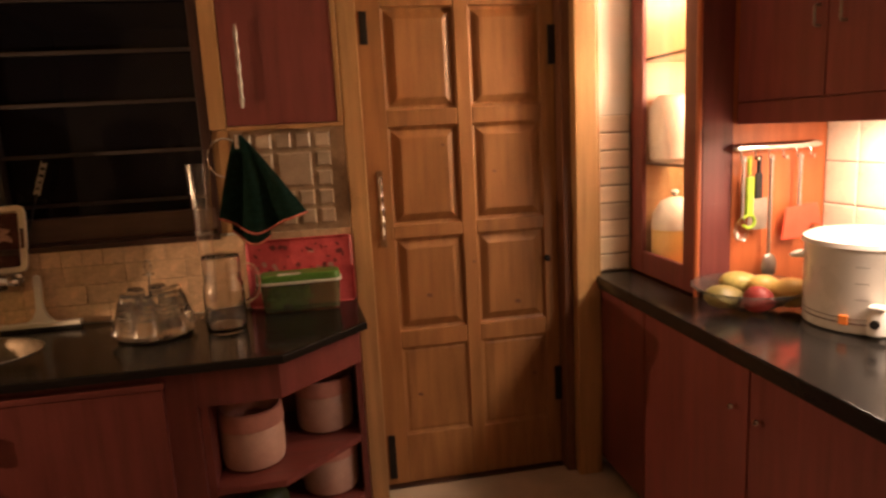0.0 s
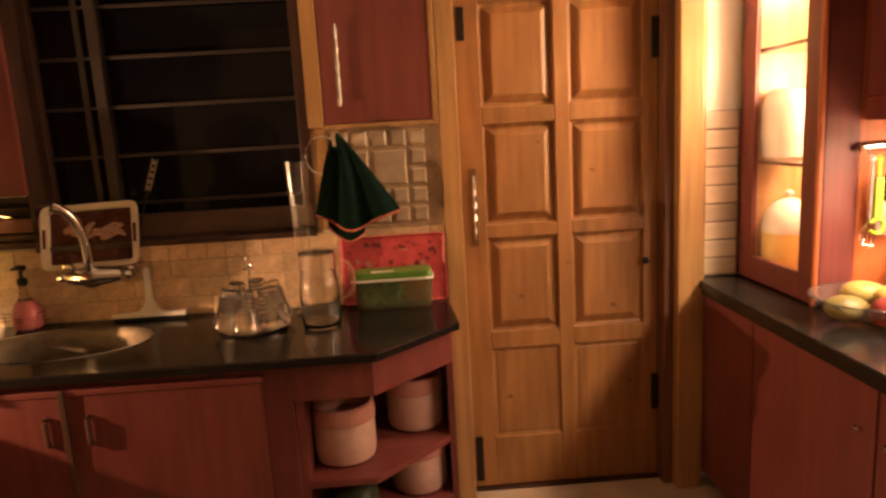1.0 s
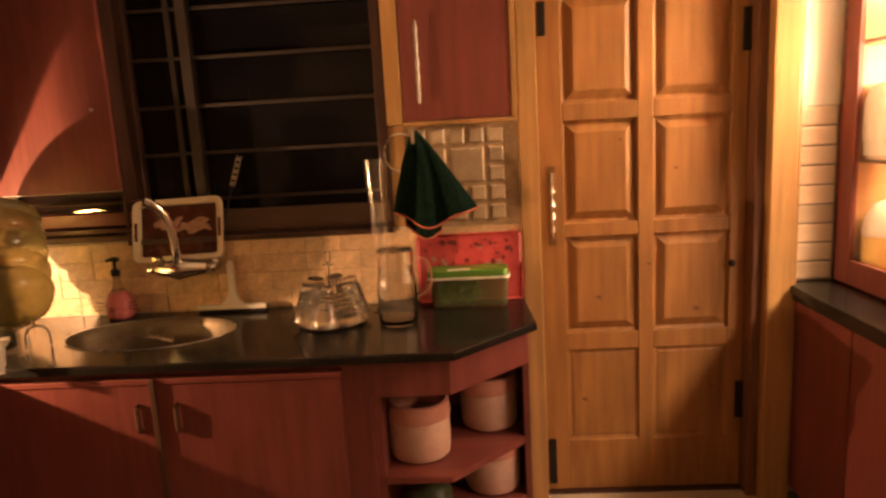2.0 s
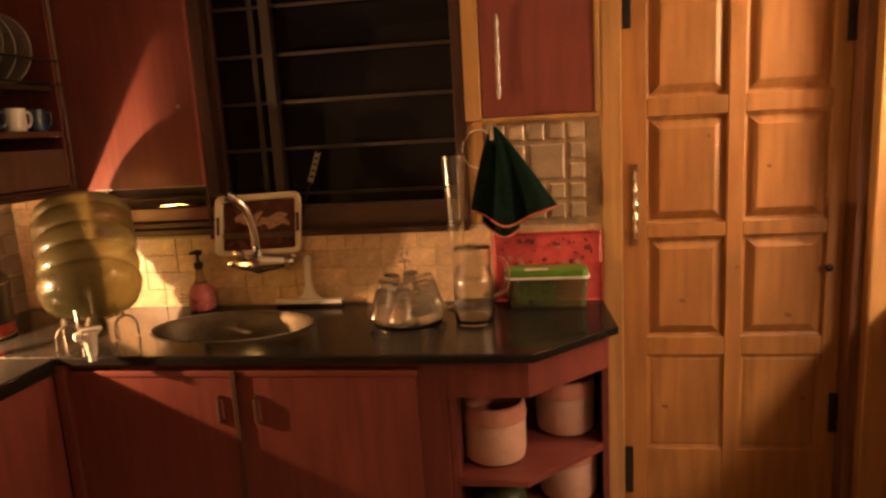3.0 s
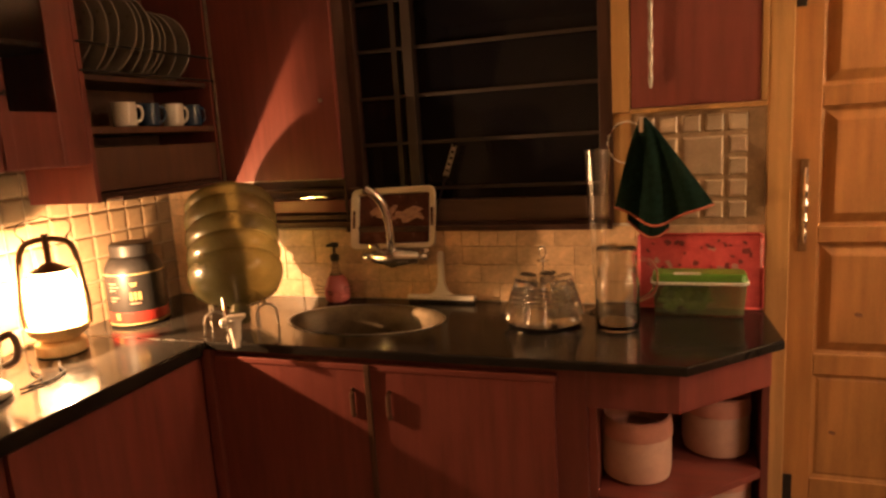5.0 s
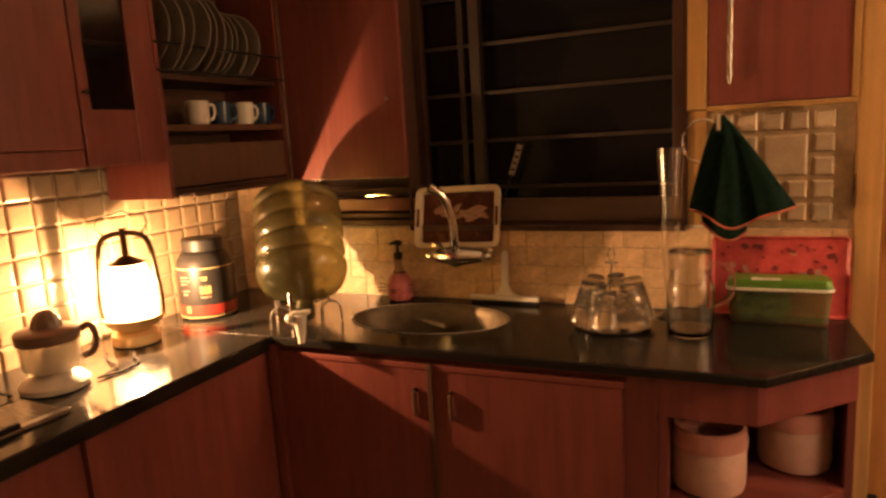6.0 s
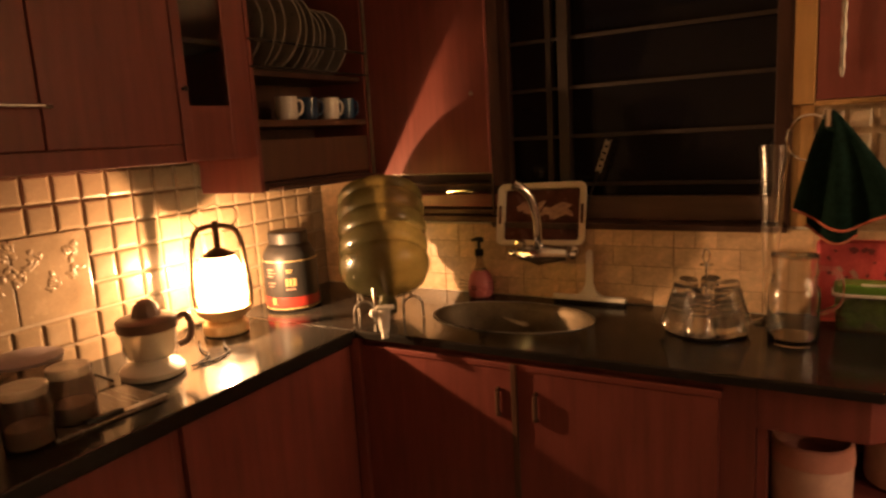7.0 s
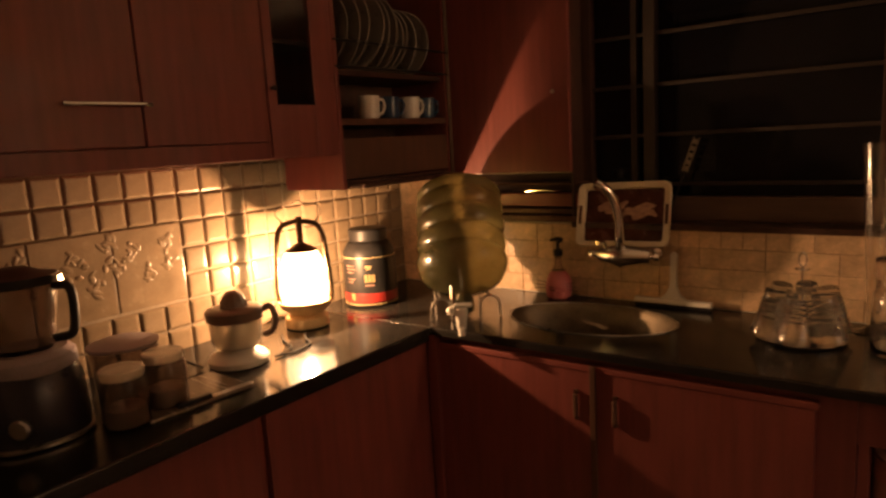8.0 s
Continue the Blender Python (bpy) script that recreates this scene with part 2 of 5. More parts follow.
part("pane", box(WIN[0] + 0.04, -0.86, WY + 0.012, WY + 0.018, WIN[2] + 0.08, WIN[3] - 0.06), M["black_glass"], win)
part("pane", box(-0.80, WIN[1] - 0.045, WY + 0.012, WY + 0.018, WIN[2] + 0.08, WIN[3] - 0.06), M["black_glass"], win)
structure("backdrop", box(-1.7, 0.1, YB + WALL + .002, YB + WALL + 0.02, 0.9, 2.3), M["black_glass"], "black night outside the window")

for nm, b in (("reveal_lining", (WIN[0] + .0005, WIN[0] + 0.010, YB - 0.002, WY - 0.03, WIN[2] + .0045, WIN[3])), ("reveal_lining", (WIN[1] - 0.010, WIN[1] - .0005, YB - 0.002, WY - 0.03, WIN[2] + .0045, WIN[3])),
              ("reveal_lining", (WIN[0] + 0.010, WIN[1] - 0.010, YB - 0.002, WY - 0.03, WIN[3] - 0.010, WIN[3] - .0005))):
    part(nm, box(*b), M["dark_wood"], win)

# ---- door ----
dr = thing("door_1", (0, 0, 0), "closed panelled teak door with a steel handle", "door", kind="structure")
DY = 2.60
LX0, LX1, LZ1 = 0.492, 1.262, 2.06
cols = ((0.588, 0.865), (0.922, 1.205))
rows_z = ((0.225, 0.605), (0.675, 1.056), (1.108, 1.492), (1.556, 1.935))
xs = [LX0, cols[0][0], cols[0][1], cols[1][0], cols[1][1], LX1]
for nm, (a, b) in zip(("lock_stile", "middle_stile", "hinge_stile"), ((xs[0], xs[1]), (xs[2], xs[3]), (xs[4], xs[5]))):
    part(nm, box(a, b, DY, DY + 0.036, 0.012, LZ1, 0.003), M["door_wood"], dr)
zs = [0.012] + [v for r in rows_z for v in r] + [LZ1]
for k in range(0, len(zs), 2):
    for a, b in cols:
        part("rail", box(a + .0005, b - .0005, DY + 0.0015, DY + 0.036, zs[k], zs[k + 1], 0.003), M["door_wood"], dr)


def raised_panel(w, h, plain=False):
    bm = bmesh.new()
    steps = ((0, 0.016), (0.010, 0.020), (0.014, 0.020), (0.040, 0.006), (0.046, 0.004)) if not plain else ((0, 0.008), (0.012, 0.012), (0.016, 0.012), (0.022, 0.010))
    rings = []
    for inset, d in steps:
        rings.append([bm.verts.new((x, d, z)) for x, z in ((inset, inset), (w - inset, inset), (w - inset, h - inset), (inset, h - inset))])
    for a, b in zip(rings, rings[1:]):
        for i in range(4):
            j = (i + 1) % 4
            bm.faces.new((a[i], a[j], b[j], b[i]))
    bm.faces.new(rings[-1])
    back = [bm.verts.new((v.co.x, 0.030, v.co.z)) for v in rings[0]]
    for i in range(4):
        j = (i + 1) % 4
        bm.faces.new((rings[0][i], rings[0][j], back[j], back[i]))
    bm.faces.new(back)
    return bm


for k, (z0, z1) in enumerate(rows_z):
    for a, b in cols:
        p = part("panel", raised_panel(b - a, z1 - z0, k == 0), M["door_wood"], dr)
        p.location = (a, DY, z0)
for z0, z1 in ((0.04, 0.235), (1.80, 1.92)):
    part("corner_strap", box(0.505, 0.535, DY - 0.006, DY, z0, z1, 0.003), M["hinge"], dr)
for z in (0.38, 1.78):
    part("hinge", box(1.235, 1.27, DY - 0.012, DY, z - 0.075, z + 0.075, 0.003), M["hinge"], dr)
bm = tube([(0.543, DY - 0.032, 1.06 + 0.0245 * k) for k in range(11)], [0.004, 0.008, 0.006, 0.009, 0.006, 0.010, 0.006, 0.009, 0.006, 0.008, 0.004], 12)
h = part("door_handle", bm, M["chrome"], dr, "long polished steel pull handle")
for z in (1.085, 1.275):
    part("handle_post", tube([(0.543, DY, z), (0.543, DY - 0.035, z)], 0.006, 10), M["chrome"], h)
part("handle_plate", box(0.530, 0.556, DY - 0.004, DY, 1.03, 1.33, 0.002), M["lantern_metal_plate"], h)
part("knob", lathe([(0, 0), (0.012, 0.0), (0.014, 0.012), (0.008, 0.02), (0, 0.022)], 16), M["hinge"], dr).matrix_local = pose(1.212, DY, 0.93, 90, 0, 0)

for kx, kz, kr in ((0.715, 0.815, 0.011), (1.005, 1.30, 0.008), (0.655, 0.395, 0.010), (1.085, 0.755, 0.012), (0.905, 0.94, 0.007), (0.800, 1.415, 0.007), (1.150, 0.43, 0.009)):
    in_panel = any(a + 0.046 < kx < b - 0.046 for a, b in cols)
    part("knot", lathe([(0, 0.0), (kr, 0.0), (kr * 0.9, 0.0006), (0, 0.0008)], 14, shape=lambda a, r, z: r * (1 + 0.25 * math.cos(2 * a + 0.6))), M["rebate_wood"], dr).matrix_local = pose(kx, DY + (0.0045 if in_panel and kz > 0.62 else 0.0105 if in_panel else 0.0002), kz, 90, 0, 0)

fr = thing("door_frame", (0, 0, 0), "pale varnished wooden door frame", "door frame", kind="structure")
part("left_jamb", box(0.418, 0.488, YB - 0.018, DY + 0.05, 0, 2.14, 0.005), M["pale_wood"], fr)
part("right_jamb", box(1.300, 1.392, YB - 0.018, DY + 0.05, 0, 2.14, 0.005), M["pale_wood"], fr)
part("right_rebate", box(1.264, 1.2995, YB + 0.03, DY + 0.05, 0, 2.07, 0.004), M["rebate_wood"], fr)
part("outer_moulding", box(1.3925, 1.404, YB - 0.012, YE - 0.001, 0, 2.14, 0.004), M["pale_wood"], fr)
part("head", box(0.488, 1.300, YB - 0.018, DY + 0.05, 2.07, 2.14, 0.005), M["pale_wood"], fr)
part("threshold", box(0.488, 1.2635, DY - 0.02, DY + 0.05, 0, 0.008, 0.002), M["dark_wood"], fr)
structure("outside_of_door", box(0.40, 1.42, YB + WALL + .002, YB + WALL + 0.02, 0, 2.15), M["dark_wood"], "dark boards closing the doorway behind the door")


# ---- base cabinets and counters ----
def handle_bar(parent, at, length, axis="z", r=0.006, off=0.022, normal=(0, -1, 0), material="hinge"):
    n = Vector(normal)
    d = Vector((0, 0, 1)) if axis == "z" else (Vector((0, 1, 0)) if axis == "y" else Vector((1, 0, 0)))
    p = Vector(at)
    a, b = p - d * length / 2, p + d * length / 2
    bm = tube([a, a + n * off * 0.8, a + n * off + d * length * 0.08, b + n * off - d * length * 0.08, b + n * off * 0.8, b], r, 8)
    return part("handle", bm, M[material], parent)


def wall_base_unit(name, label, x0, x1, y0, y1, z0, z1, front, doors, group=""):
    """A cabinet carcass with doors on the side 'front' ('-y', '+x' or '-x'); doors: (from, to, handle at)."""
    u = thing(name, (0, 0, 0), label, "cabinet", group)
    if name == "sink_cabinet":
        part("body", box(x0, x1, y0 + 0.0185, y1, z0, 0.665, 0.002), M["red_wood"], u)
        part("face_board", box(x0, x1, y0, y0 + 0.018, z0, z1, 0.001), M["red_wood"], u)
        part("side_panel", box(x1 - 0.016, x1, y0 + 0.0185, y1, 0.666, z1), M["red_wood"], u)
        part("cover_strip", box(-0.7425, -0.7235, y0 - 0.030, y0 - 0.0205, z0 + 0.01, z1 - 0.024, 0.003), M["brown_wood"], u, "brown strip covering the gap between the doors")
        part("top_lip", box(-1.285, -0.162, y0 - 0.024, y0 - .0005, z1 - 0.0445, z1 - 0.026, 0.003), M["red_wood_x"], u)
        part("corner_filler", box(-1.326, -1.291, y0 - 0.035, y0 - .001, z0, z1), M["red_wood"], u)
    else:
        part("body", box(x0, x1, y0, y1, z0, z1, 0.002), M["red_wood"], u)
    for a, b, hnd in doors:
        if front == "-y":
            d = part("door", box(a + .0015, b - .0015, y0 - 0.02, y0, z0 + 0.01, z1 - 0.0455, 0.002), M["red_wood"], u)
            if hnd is not None:
                handle_bar(d, (hnd, y0 - 0.0195, z1 - 0.150), 0.080, "z", 0.0075, 0.010, (0, -1, 0), "brown_wood")
        elif front == "+x":
            d = part("door", box(x1, x1 + 0.02, a + .0015, b - .0015, z0 + 0.01, z1 - 0.03, 0.003), M["red_wood"], u)
            if hnd is not None:
                handle_bar(d, (x1 + 0.02, hnd, z1 - 0.13), 0.11, normal=(1, 0, 0))
        else:
            d = part("door", box(x0 - 0.02, x0, a + .0015, b - .0015, z0 + 0.01, z1 - 0.03, 0.003), M["red_wood"], u)
            if hnd is not None:
                part("knob", lathe([(0.004, 0), (0.005, 0.012), (0.010, 0.018), (0.008, 0.024), (0, 0.026)], 14), M["chrome"], d).matrix_local = pose(x0 - 0.02, hnd, z1 - 0.155, 0, -90, 0)
    return u


CY = 1.94
wall_base_unit("sink_cabinet", "mahogany red sink cabinet with two doors and dark handles", -1.318, -0.085, CY, 2.495, 0.06, 0.8335, "-y",
               ((-1.29, -0.735, -0.787), (-0.731, -0.168, -0.667)))
wall_base_unit("corner_cabinet", "mahogany red base cabinet under the lantern counter", -1.895, -1.345, 1.20, 2.495, 0.06, 0.8335, "+x", ((1.22, 1.90, None),), "base cabinets")
wall_base_unit("base_cabinet", "mahogany red base cabinet under the mixer counter", -1.895, -1.345, -0.2, 1.198, 0.06, 0.8335, "+x", ((-0.18, 0.5, None), (0.505, 1.19, None)), "base cabinets")
wall_base_unit("base_cabinet", "mahogany red base cabinet with small chrome knobs", 1.425, 2.045, 0.0, 2.545, 0.06, 0.8335, "-x",
               ((0.9, 1.53, 1.475), (1.535, 2.12, 1.585), (2.125, 2.535, None), (0.02, 0.895, None)))


def slab(name, outline, hole=None, label=""):
    th = 0.026
    bm = bmesh.new()
    loops = [outline] + ([hole] if hole else [])
    for z in (C_TOP, C_TOP - th):
        edges = []
        for lp in loops:
            vs = [bm.verts.new((x, y, z)) for x, y in lp]
            edges += [bm.edges.new((vs[i], vs[(i + 1) % len(vs)])) for i in range(len(vs))]
        bmesh.ops.triangle_fill(bm, edges=edges, use_beauty=True)
    top = [e for e in bm.edges if e.is_boundary]
    bm.verts.ensure_lookup_table()
    n = sum(len(lp) for lp in loops)
    base = 0
    for lp in loops:
        k = len(lp)
        for i in range(k):
            j = (i + 1) % k
            bm.faces.new((bm.verts[base + i], bm.verts[base + j], bm.verts[n + base + j], bm.verts[n + base + i]))
        base += k
    bmesh.ops.recalc_face_normals(bm, faces=bm.faces[:])
    rim = [e for e in bm.edges if len(e.link_faces) == 2 and e.calc_face_angle(0) > 1.0 and (e.verts[0].co.z > C_TOP - 1e-4) and (e.verts[1].co.z > C_TOP - 1e-4)]
    bmesh.ops.bevel(bm, geom=rim, offset=0.006, segments=3, affect="EDGES", profile=0.5)
    return part(name, bm, M["granite"], label)


SINK = (-0.870, 2.215, 0.283, 0.183)
hole = [(SINK[0] + SINK[2] * math.cos(2 * math.pi * i / 48), SINK[1] + SINK[3] * math.sin(2 * math.pi * i / 48)) for i in range(48)]
wt = thing("worktop", (0, 0, 0), "polished black granite worktop turning the corner round the sink", "worktop")
slab("slab", [(XL + .003, 0.0), (-1.30, 0.0), (-1.30, 1.898), (XL + .003, 1.898)], None, wt)
slab("slab", [(XL + .003, 1.902), (-1.30, 1.902), (-1.298, 1.90), (0.173, 1.90), (0.434, 2.161), (0.416, 2.496), (XL + .003, 2.496)], hole, wt)
part("joint_strip", box(XL + 0.02, -1.302, 1.8972, 1.9028, C_TOP - 0.02, C_TOP + 0.0008), M["steel"], wt, "thin bright metal joint strip")
we = thing("worktop", (0, 0, 0), "polished black granite worktop below the hanging utensils", "worktop")
slab("slab", [(1.380, 0.0), (XR - .003, 0.0), (XR - .003, 2.552), (1.380, 2.552)], None, we)
part("front_edge", box(1.388, 1.409, 0.0, 2.550, C_TOP - 0.052, C_TOP - 0.0265, 0.004), M["granite"], we)
part("front_edge", box(-1.324, -1.308, 0.0, 1.896, C_TOP - 0.048, C_TOP - 0.0265, 0.004), M["granite"], wt)

# open shelf at the end of the sink counter
sh = thing("end_shelf", (0, 0, 0), "open mahogany corner shelf holding ceramic pots", "shelf")
part("side_panel", box(-0.083, -0.06, 1.958, 2.494, 0.0, 0.8335), M["red_wood"], sh)
part("end_panel", box(0.385, 0.405, 2.20, 2.494, 0.0, 0.8335), M["red_wood"], sh)
part("back_panel", box(-0.06, 0.385, 2.480, 2.494, 0.0, 0.8335), M["red_wood"], sh)
shape = [(-0.06, 1.95), (0.145, 1.95), (0.383, 2.188), (0.383, 2.479), (-0.06, 2.479)]
for z in (0.055, 0.425):
    part("shelf_board", prism(shape, z, z + 0.022, 0.003), M["red_wood_x"], sh)
bm = prism([(-0.0845, 1.9402), (0.156, 1.9402), (0.406, 2.188), (0.406, 2.21), (0.147, 1.957), (-0.0845, 1.957)], 0.715, 0.8335)
part("apron", bm, M["red_wood"], sh)

# ---- more materials ----
M["bottle"] = mat("tinted bottle plastic", (0.088, 0.088, 0.038), 0.32, vary=0.2, scale=14, bump=0.05, trans=0.74, ior=1.12, coat=1.0)
# the thin wall lets part of the light straight through
wall_nodes = M["bottle"].node_tree
clear = wall_nodes.nodes.new("ShaderNodeBsdfTransparent")
clear.inputs["Color"].default_value = (0.70, 0.68, 0.46, 1)
blend = wall_nodes.nodes.new("ShaderNodeMixShader")
blend.inputs[0].default_value = 0.28
wall_nodes.links.new(wall_nodes.nodes["Principled BSDF"].outputs[0], blend.inputs[1])
wall_nodes.links.new(clear.outputs[0], blend.inputs[2])
wall_nodes.links.new(blend.outputs[0], wall_nodes.nodes["Material Output"].inputs["Surface"])
M["ceramic"] = mat("glazed ceramic pot", (0.52, 0.33, 0.255), 0.4, scale=25, vary=0.07, bump=0.08)
M["ceramic_rim"] = mat("pink glazed rim", (0.50, 0.235, 0.18), 0.35, scale=25, vary=0.08, bump=0.05)
M["green_cloth"] = mat("dark green towelling", (0.012, 0.034, 0.024), 0.95, scale=60, vary=0.25, bump=0.6, fine=500, spec=0.1)
M["orange_trim"] = mat("orange binding tape", (0.44, 0.125, 0.075), 0.8, scale=60, bump=0.2)
M["pink_board"] = mat("pink flower print tray", (0.47, 0.075, 0.075), 0.4, scale=22, vary=0.3, second=(0.36, 0.035, 0.045), bump=0.03)
M["flower_dark"] = mat("dark printed petals", (0.17, 0.03, 0.035), 0.4, scale=40, bump=0.02)
M["flower_pale"] = mat("pale printed petals", (0.45, 0.24, 0.20), 0.4, scale=40, bump=0.02)
M["green_lid"] = mat("green plastic lid", (0.10, 0.235, 0.025), 0.35, scale=12, vary=0.12, bump=0.02)
M["box_body"] = mat("cloudy clear plastic", (0.62, 0.70, 0.42), 0.12, vary=0.05, bump=0.01, trans=0.90, ior=1.12, coat=0.5)
M["leaf_green"] = mat("green leaves in the box", (0.24, 0.40, 0.07), 0.6, scale=30, vary=0.4, bump=0.4)
M["dark_bag"] = mat("dark green plastic bag", (0.055, 0.07, 0.03), 0.5, scale=30, vary=0.3, bump=0.3)
M["tray_white"] = mat("cream plastic tray", (0.66, 0.58, 0.45), 0.35, scale=12, vary=0.05, bump=0.02)
M["tray_brown"] = mat("brown printed tray face", (0.075, 0.025, 0.018), 0.25, scale=14, vary=0.35, bump=0.01)
M["tray_print"] = mat("pale printed leaves", (0.40, 0.24, 0.18), 0.3, scale=30, vary=0.25, bump=0.01)
M["pink_plastic"] = mat("pink soap bottle", (0.60, 0.17, 0.18), 0.25, scale=12, vary=0.08, bump=0.01, trans=0.2)
M["brass"] = mat("lantern brass", (0.72, 0.54, 0.30), 0.34, 0.55, scale=20, vary=0.15, bump=0.03)
M["lantern_metal"] = mat("dark lantern metal", (0.10, 0.065, 0.035), 0.35, 0.8, scale=20, vary=0.2, bump=0.03)
M["label_red"] = mat("red label band", (0.24, 0.022, 0.016), 0.35, scale=20, vary=0.1, bump=0.01)
M["label_gold"] = mat("pale gold print", (0.46, 0.35, 0.16), 0.35, scale=20, vary=0.1, bump=0.0)
M["juicer_dark"] = mat("brown grey plastic", (0.17, 0.115, 0.085), 0.35, scale=15, vary=0.1, bump=0.02)
M["juicer_clear"] = mat("cloudy juicer bowl", (0.88, 0.84, 0.76), 0.14, vary=0.02, bump=0, trans=0.68, ior=1.12, coat=1.0)
M["mixer_body"] = mat("navy mixer plastic", (0.020, 0.018, 0.030), 0.3, scale=10, vary=0.2, bump=0.02)
M["mixer_collar"] = mat("lilac grey plastic", (0.30, 0.25, 0.27), 0.4, scale=15, vary=0.1, bump=0.02)
M["smoke_glass"] = mat("smoky jar plastic", (0.52, 0.46, 0.43), 0.06, vary=0.05, bump=0, trans=1.0, ior=1.12, coat=1.0)
M["mug_white"] = mat("white glazed mug", (0.60, 0.57, 0.53), 0.2, scale=8, vary=0.03, bump=0.0)
M["mug_blue"] = mat("blue glazed mug", (0.018, 0.04, 0.085), 0.2, scale=8, vary=0.1, bump=0.0)
M["plate"] = mat("stoneware plate", (0.23, 0.20, 0.175), 0.3, scale=8, vary=0.05, bump=0.0)
M["orange_wood"] = mat("orange varnished panel", (0.48, 0.135, 0.035), 0.35, stretch=(7, 7, 0.7), scale=4, vary=0.15, bump=0.05, coat=0.2)
M["mango"] = mat("yellow mango skin", (0.66, 0.46, 0.11), 0.4, scale=14, vary=0.2, second=(0.58, 0.40, 0.09), bump=0.03)
M["mango_turning"] = mat("half ripe mango skin", (0.62, 0.47, 0.13), 0.4, scale=5, vary=0.2, second=(0.20, 0.22, 0.04), bump=0.03)
M["mango_green"] = mat("olive mango skin", (0.24, 0.19, 0.05), 0.45, scale=14, vary=0.3, bump=0.03)
M["apple"] = mat("red apple skin", (0.26, 0.03, 0.02), 0.5, scale=20, vary=0.3, bump=0.02)
M["enamel"] = mat("white enamel pot", (0.70, 0.66, 0.58), 0.28, scale=8, vary=0.04, bump=0.02)
M["lime"] = mat("lime green plastic", (0.38, 0.56, 0.02), 0.4, scale=20, bump=0.02)
M["red_plastic"] = mat("red orange plastic", (0.72, 0.09, 0.035), 0.4, scale=20, vary=0.08, bump=0.02)
M["orange_plastic"] = mat("orange plastic", (0.75, 0.22, 0.02), 0.4, scale=20, bump=0.02)
M["steel_dull"] = mat("dull steel", (0.36, 0.33, 0.29), 0.42, 1.0, scale=20, vary=0.1, bump=0.03)
# Bowl steel, darker and browner than the rim's.
M["sink_steel"] = mat("dark brown steel", (0.15, 0.115, 0.072), 0.5, 0.55, scale=25, vary=0.2, bump=0.03)
M["cable"] = mat("black cable", (0.02, 0.018, 0.016), 0.8, bump=0.0, spec=0.1)
globe = mat("glowing lantern glass", (1.0, 0.68, 0.32), 0.2, vary=0.0, bump=0, emit=11.0)
M["board"] = mat("dark cutting board", (0.14, 0.11, 0.085), 0.25, stretch=(1, 12, 1), scale=8, vary=0.15, bump=0.05)

# ---- upper cabinets on the west side ----
UX = -1.60
uc = thing("wall_cabinet", (0, 0, 0), "dark mahogany wall cabinet with chrome bar handles", "cabinet", "wall cabinets")
part("body", box(XL + .003, UX - 0.02, 0.30, 1.555, 1.446, 2.35, 0.002), M["red_wood"], uc)
for a, b, hy in ((0.31, 0.685, None), (0.69, 1.15, 1.06), (1.155, 1.552, None)):
    d = part("door", box(UX - 0.02, UX, a, b, 1.50, 2.345, 0.003), M["red_wood"], uc)
    if hy:
        handle_bar(d, (UX, hy, 1.605), 0.21, "y", 0.006, 0.025, (1, 0, 0), "chrome")
part("bottom_rail", box(UX - 0.02, UX - 0.003, 0.31, 1.552, 1.446, 1.497, 0.002), M["red_wood"], uc)

gc = thing("glass_cabinet", (0, 0, 0), "dark mahogany wall cabinet with a narrow glass door", "cabinet", "wall cabinets")
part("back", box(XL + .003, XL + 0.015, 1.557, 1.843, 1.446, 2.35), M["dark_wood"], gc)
part("side", box(XL + 0.015, UX - 0.02, 1.557, 1.572, 1.446, 2.35), M["red_wood"], gc)
part("bottom", box(XL + 0.015, UX - 0.02, 1.572, 1.829, 1.446, 1.465), M["red_wood"], gc)
part("side", box(XL + 0.015, UX - 0.02, 1.829, 1.843, 1.446, 2.35), M["red_wood"], gc)
part("shelf", box(XL + 0.015, UX - 0.03, 1.573, 1.828, 1.80, 1.815), M["dark_wood"], gc)
d = part("door_frame", box(UX - 0.02, UX, 1.558, 1.592, 1.45, 2.345, 0.002), M["red_wood"], gc)
part("door_frame", box(UX - 0.02, UX, 1.748, 1.842, 1.45, 2.345, 0.002), M["red_wood"], gc)
part("door_frame", box(UX - 0.02, UX - .001, 1.592, 1.748, 1.45, 1.612, 0.002), M["red_wood"], gc)
part("pane", box(UX - 0.013, UX - 0.009, 1.592, 1.748, 1.612, 2.345), M["glass"], gc)
part("knob", lathe([(0.004, 0), (0.006, 0.012), (0.009, 0.018), (0, 0.022)], 12), M["hinge"], gc).matrix_local = pose(UX, 1.572, 1.66, 0, 90, 0)
tin = thing("glass_tumbler", (-1.70, 1.685, 1.466), "dull green glass tumbler inside the glass cabinet", "glass")
part("glass_wall", lathe([(0.03, 0), (0.04, 0.10), (0.037, 0.10), (0.028, 0.006), (0, 0.006)], 20), M["box_body"], tin)

cu = thing("dish_rack_cabinet", (0, 0, 0), "open dark mahogany corner cabinet with plate rack", "cabinet", "wall cabinets")
Y0, Y1 = 1.846, 2.492
part("side", box(XL + .003, UX, Y0, Y0 + 0.018, 1.325, 2.35, 0.002), M["red_wood"], cu)
part("side", box(XL + .003, UX - .001, Y1 - 0.018, Y1, 1.325, 2.35, 0.002), M["red_wood"], cu)
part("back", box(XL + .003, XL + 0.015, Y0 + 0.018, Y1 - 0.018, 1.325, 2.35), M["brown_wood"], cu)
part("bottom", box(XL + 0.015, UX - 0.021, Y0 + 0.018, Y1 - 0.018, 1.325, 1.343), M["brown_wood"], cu)
